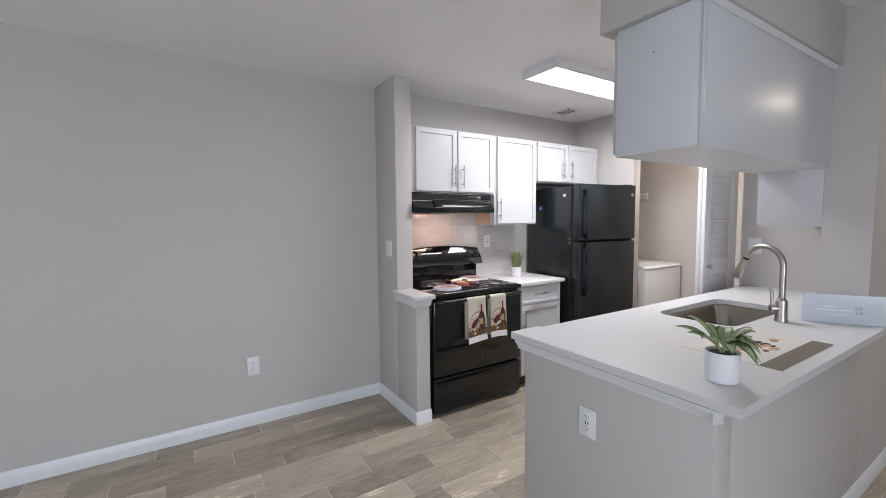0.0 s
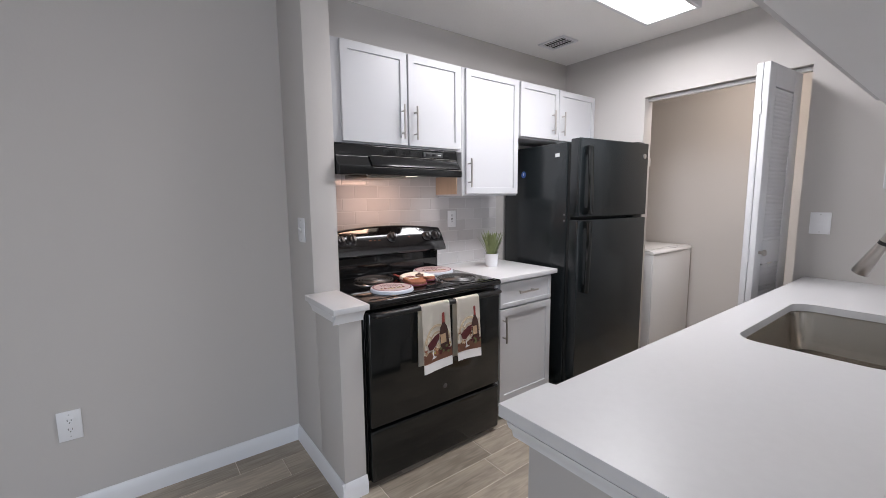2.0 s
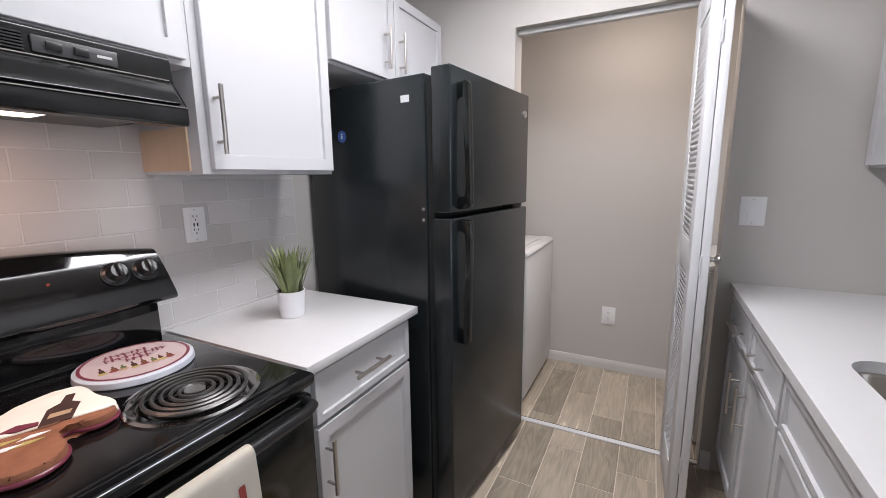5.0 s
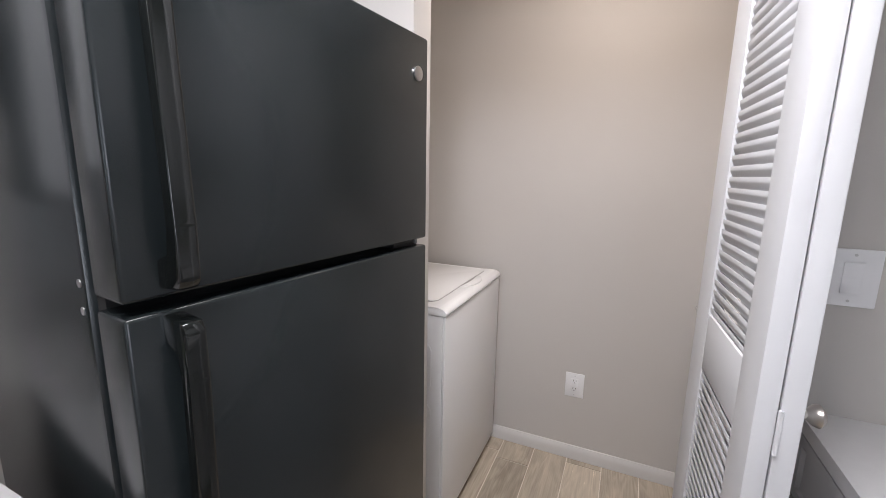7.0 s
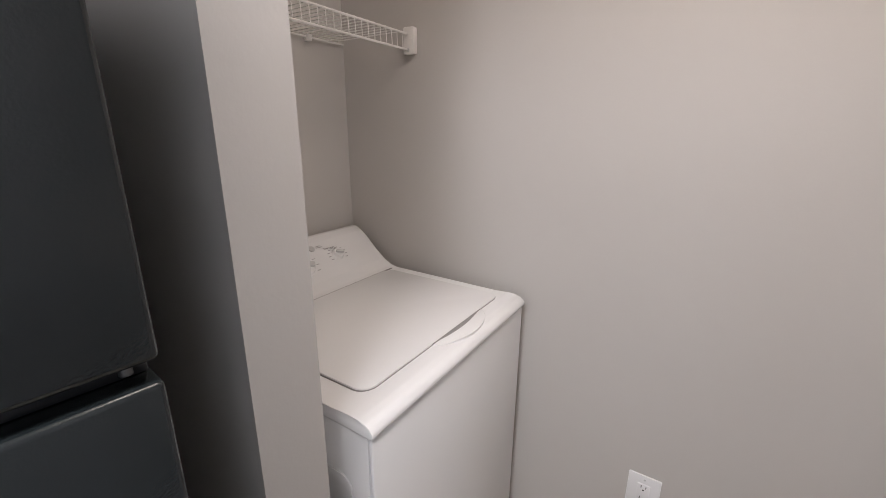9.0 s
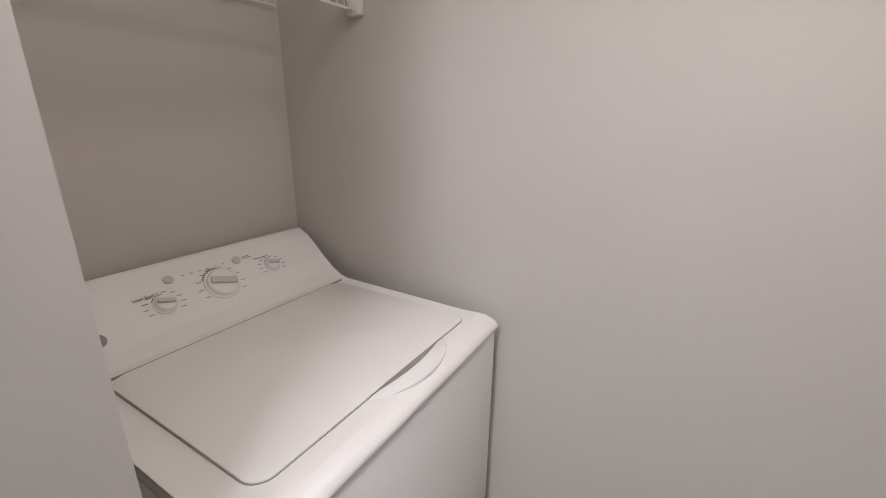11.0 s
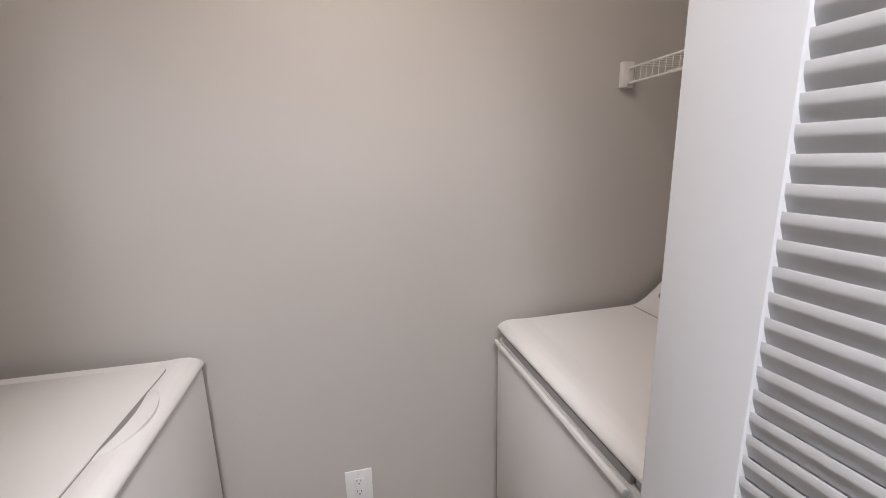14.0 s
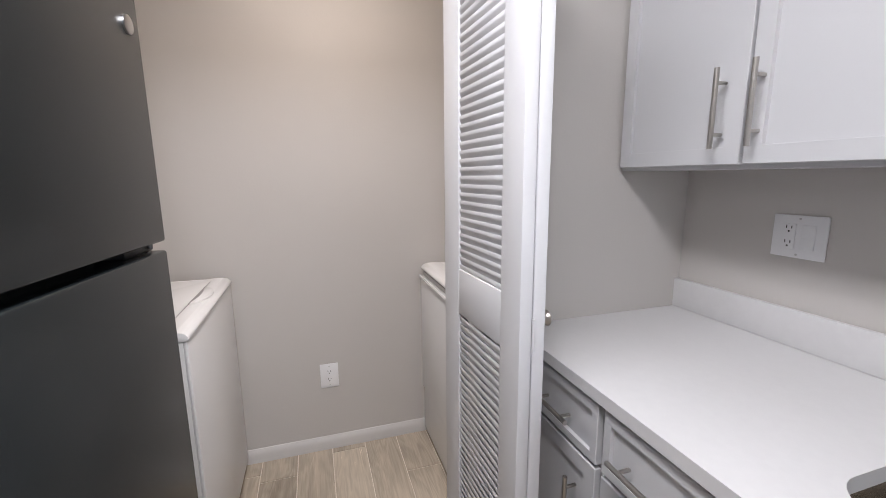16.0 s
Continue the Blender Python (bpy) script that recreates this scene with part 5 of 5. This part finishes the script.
def wire_shelf(yw, s, z, label):
    """Ventilated wire shelf on the wall at yw, reaching out by s."""
    sh = thing("wire_shelf", (4.39, yw + s * 0.15, z), label, "shelf", "laundry wire shelves")
    Y = lambda d: yw + s * d
    xa, xb = 4.003, 4.762
    for d, dz, r in ((0.302, 0.0, 0.0032), (0.302, -0.045, 0.0032), (0.155, -0.004, 0.003), (0.012, -0.004, 0.003)):
        part("rail", tube([(xa, Y(d), z + dz), (xb, Y(d), z + dz)], r, 8), WIRE, sh)
    for i in range(int((xb - xa) / 0.0254)):
        x = xa + 0.012 + 0.0254 * i
        part("wire", tube([(x, Y(0.008), z + 0.001), (x, Y(0.302), z + 0.003), (x, Y(0.304), z - 0.045)], 0.0016, 5), WIRE, sh)
    part("end_bracket", box(4.752, 4.7745, *sorted((Y(0.285), Y(0.325))), z - 0.058, z + 0.02, 0.004), WIRE, sh)
    part("bracket_screw", turned([(0.006, 4.752), (0.005, 4.749), (0.001, 4.749)], (0, Y(0.305), z - 0.047), "x", 12), LIGHTGREY, sh)
    part("end_bracket", box(4.0005, 4.012, *sorted((Y(0.285), Y(0.325))), z - 0.058, z + 0.02, 0.004), WIRE, sh)
    part("wall_clip", box(4.38, 4.40, *sorted((Y(0.001), Y(0.02))), z - 0.016, z + 0.006, 0.003), WIRE, sh)
    part("wall_clip", box(4.60, 4.62, *sorted((Y(0.001), Y(0.02))), z - 0.016, z + 0.006, 0.003), WIRE, sh)


wire_shelf(3.459, -1, 1.725, "white vinyl-coated wire shelf above the washer")
wire_shelf(1.091, 1, 1.742, "white vinyl-coated wire shelf above the dryer")

# ---- windows of the dining room ----
def window(name, x0, x1, y0, y1, z0, z1, along):
    w = thing(name, ((x0 + x1) / 2, (y0 + y1) / 2, z0), "white framed window letting in daylight", "window", kind="structure")
    bm = bmesh.new()
    f = 0.05
    if along == "x":
        for b in ((x0, x1, z0, z0 + f), (x0, x1, z1 - f, z1), (x0, x0 + f, z0 + f, z1 - f), (x1 - f, x1, z0 + f, z1 - f), ((x0 + x1) / 2 - 0.03, (x0 + x1) / 2 + 0.03, z0 + f, z1 - f)):
            box(b[0], b[1], y0 + 0.02, y1 - 0.02, b[2], b[3], 0.003, 1, bm)
    else:
        for b in ((y0, y1, z0, z0 + f), (y0, y1, z1 - f, z1), (y0, y0 + f, z0 + f, z1 - f), (y1 - f, y1, z0 + f, z1 - f)):
            box(x0 + 0.02, x1 - 0.02, b[0], b[1], b[2], b[3], 0.003, 1, bm)
    part("window_frame", bm, TRIM, w)


window("window_1", -1.898, 0.698, -3.298, -3.202, 0.202, 2.198, "x")
window("window_2", -3.298, -3.202, 0.002, 1.598, 0.752, 2.048, "y")

# round rug by the sink
RUG, RUGR = (2.868, 2.01, 0.0), 0.262
rug = thing("rug", RUG, "round braided jute rug with a cream edge on the floor", "rug")
for i in range(11):
    r = RUGR - 0.012 - 0.021 * i
    n = 60
    bm = bmesh.new()
    seg = 8
    rings = []
    for k in range(n):
        a = 2 * math.pi * k / n
        wob = 1 + 0.0025 * math.sin(17 * a + i)
        c = Vector((RUG[0] + r * wob * math.cos(a), RUG[1] + r * wob * math.sin(a), 0.008))
        e = Vector((math.cos(a), math.sin(a), 0))
        fat = 0.0075 + 0.0009 * math.sin(44 * a + i)
        rings.append([bm.verts.new(c + (e * math.cos(2 * math.pi * q / seg) * 1.45 + Vector((0, 0, 1)) * math.sin(2 * math.pi * q / seg)) * fat) for q in range(seg)])
    for k in range(n):
        a, b = rings[k], rings[(k + 1) % n]
        for q in range(seg):
            p = (q + 1) % seg
            bm.faces.new((a[q], a[p], b[p], b[q]))
    part("braid", bm, CREAMJ if i < 3 else JUTE, rug, "cream braided border" if i < 3 else "")
part("core", turned([(0.045, 0.002), (0.045, 0.012), (0.001, 0.013)], (RUG[0], RUG[1], 0)), JUTE, rug)

# ---- backsplash tiles ----
bs = thing("wall_tiling", (2.3, 3.458, 0.917), "grey glazed subway tiles in running bond with white grout", "backsplash", kind="structure")
part("grout_bed", box(1.603, 3.034, 3.4463, 3.4595, 0.918, 1.667), TGROUT, bs)
TW, TH, TG = 0.1585, 0.0775, 0.0026


def tile_mesh(w):
    bm = box(-w / 2, w / 2, -0.007, 0.0, -(TH - TG) / 2, (TH - TG) / 2, 0.0016, 1)
    return finish(bm, "tile", TILE)


meshes = {}
row, z = 0, 0.8475
while z < 1.66:
    x = 2.253 - 6 * TW + (TW / 2 if row % 2 else 0)
    while x < 3.03:
        a, b = max(x, 1.604), min(x + TW, 3.033)
        top = 1.40 if a > 2.47 else 1.667
        if b - a > 0.012 and z + TH < top + 0.02:
            key = round(b - a, 4)
            if key not in meshes:
                meshes[key] = tile_mesh(b - a - TG)
            o = new("tile", meshes[key])
            o.parent = bs
            o.location = Vector(((a + b) / 2, 3.4522, z + TH / 2)) - bs.location
        x += TW
    row += 1
    z += TH

# ---- floor of wood-look planks ----
floor = thing("floor", (1.5, 0.0, 0.0), "wood-look porcelain plank floor in grey-brown with pale grout", "floor", kind="structure")
bed = box(-3.3, 6.3, -3.3, 1.0, -0.06, -0.0025)
part("grout_bed", box(-3.3, 4.88, 1.0, 3.58, -0.06, -0.0025, bm=bed), GROUT, floor)
PL, PW, PG = 0.605, 0.1668, 0.004


def plank_mesh():
    bm = box(-(PL - PG) / 2, (PL - PG) / 2, -(PW - PG) / 2, (PW - PG) / 2, -0.006, 0.0, 0.0014, 1)
    return finish(bm, "plank", PLANK)


pmesh = plank_mesh()
known = {0: 3.40, -1: 3.135, -2: 3.515, -3: 3.67, 1: 1.035, 2: 1.18, 3: 0.92, 4: 0.72, -4: 3.27}
rnd = random.Random(4)
rest = bmesh.new()
for r in range(-34, 7):
    y = 2.655 - PW / 2 + r * PW
    off = known.get(r, rnd.uniform(0, PL)) % PL
    k0 = -7
    for k in range(k0, 12):
        x = off + k * PL + PL / 2
        if x - PL / 2 > (4.80 if y > 1.0 else 6.25) or x + PL / 2 < -3.25 or y > 3.5 or y < -3.28:
            continue
        end = 4.88 if y > 1.0 else 6.29
        near = -1.2 < x and x + PL / 2 < 4.89 and y > 0.75
        if near and not (x > 1.7 and 1.02 < y < 1.6):
            o = new("plank", pmesh)
            o.parent = floor
            o.location = Vector((x, y, 0)) - floor.location
        else:
            box(max(x - (PL - PG) / 2, -3.29), min(x + (PL - PG) / 2, end), y - (PW - PG) / 2, y + (PW - PG) / 2, -0.006, 0.0, 0, 1, rest)
tagged(part("far_planks", rest, PLANK, floor), kind="stuff")
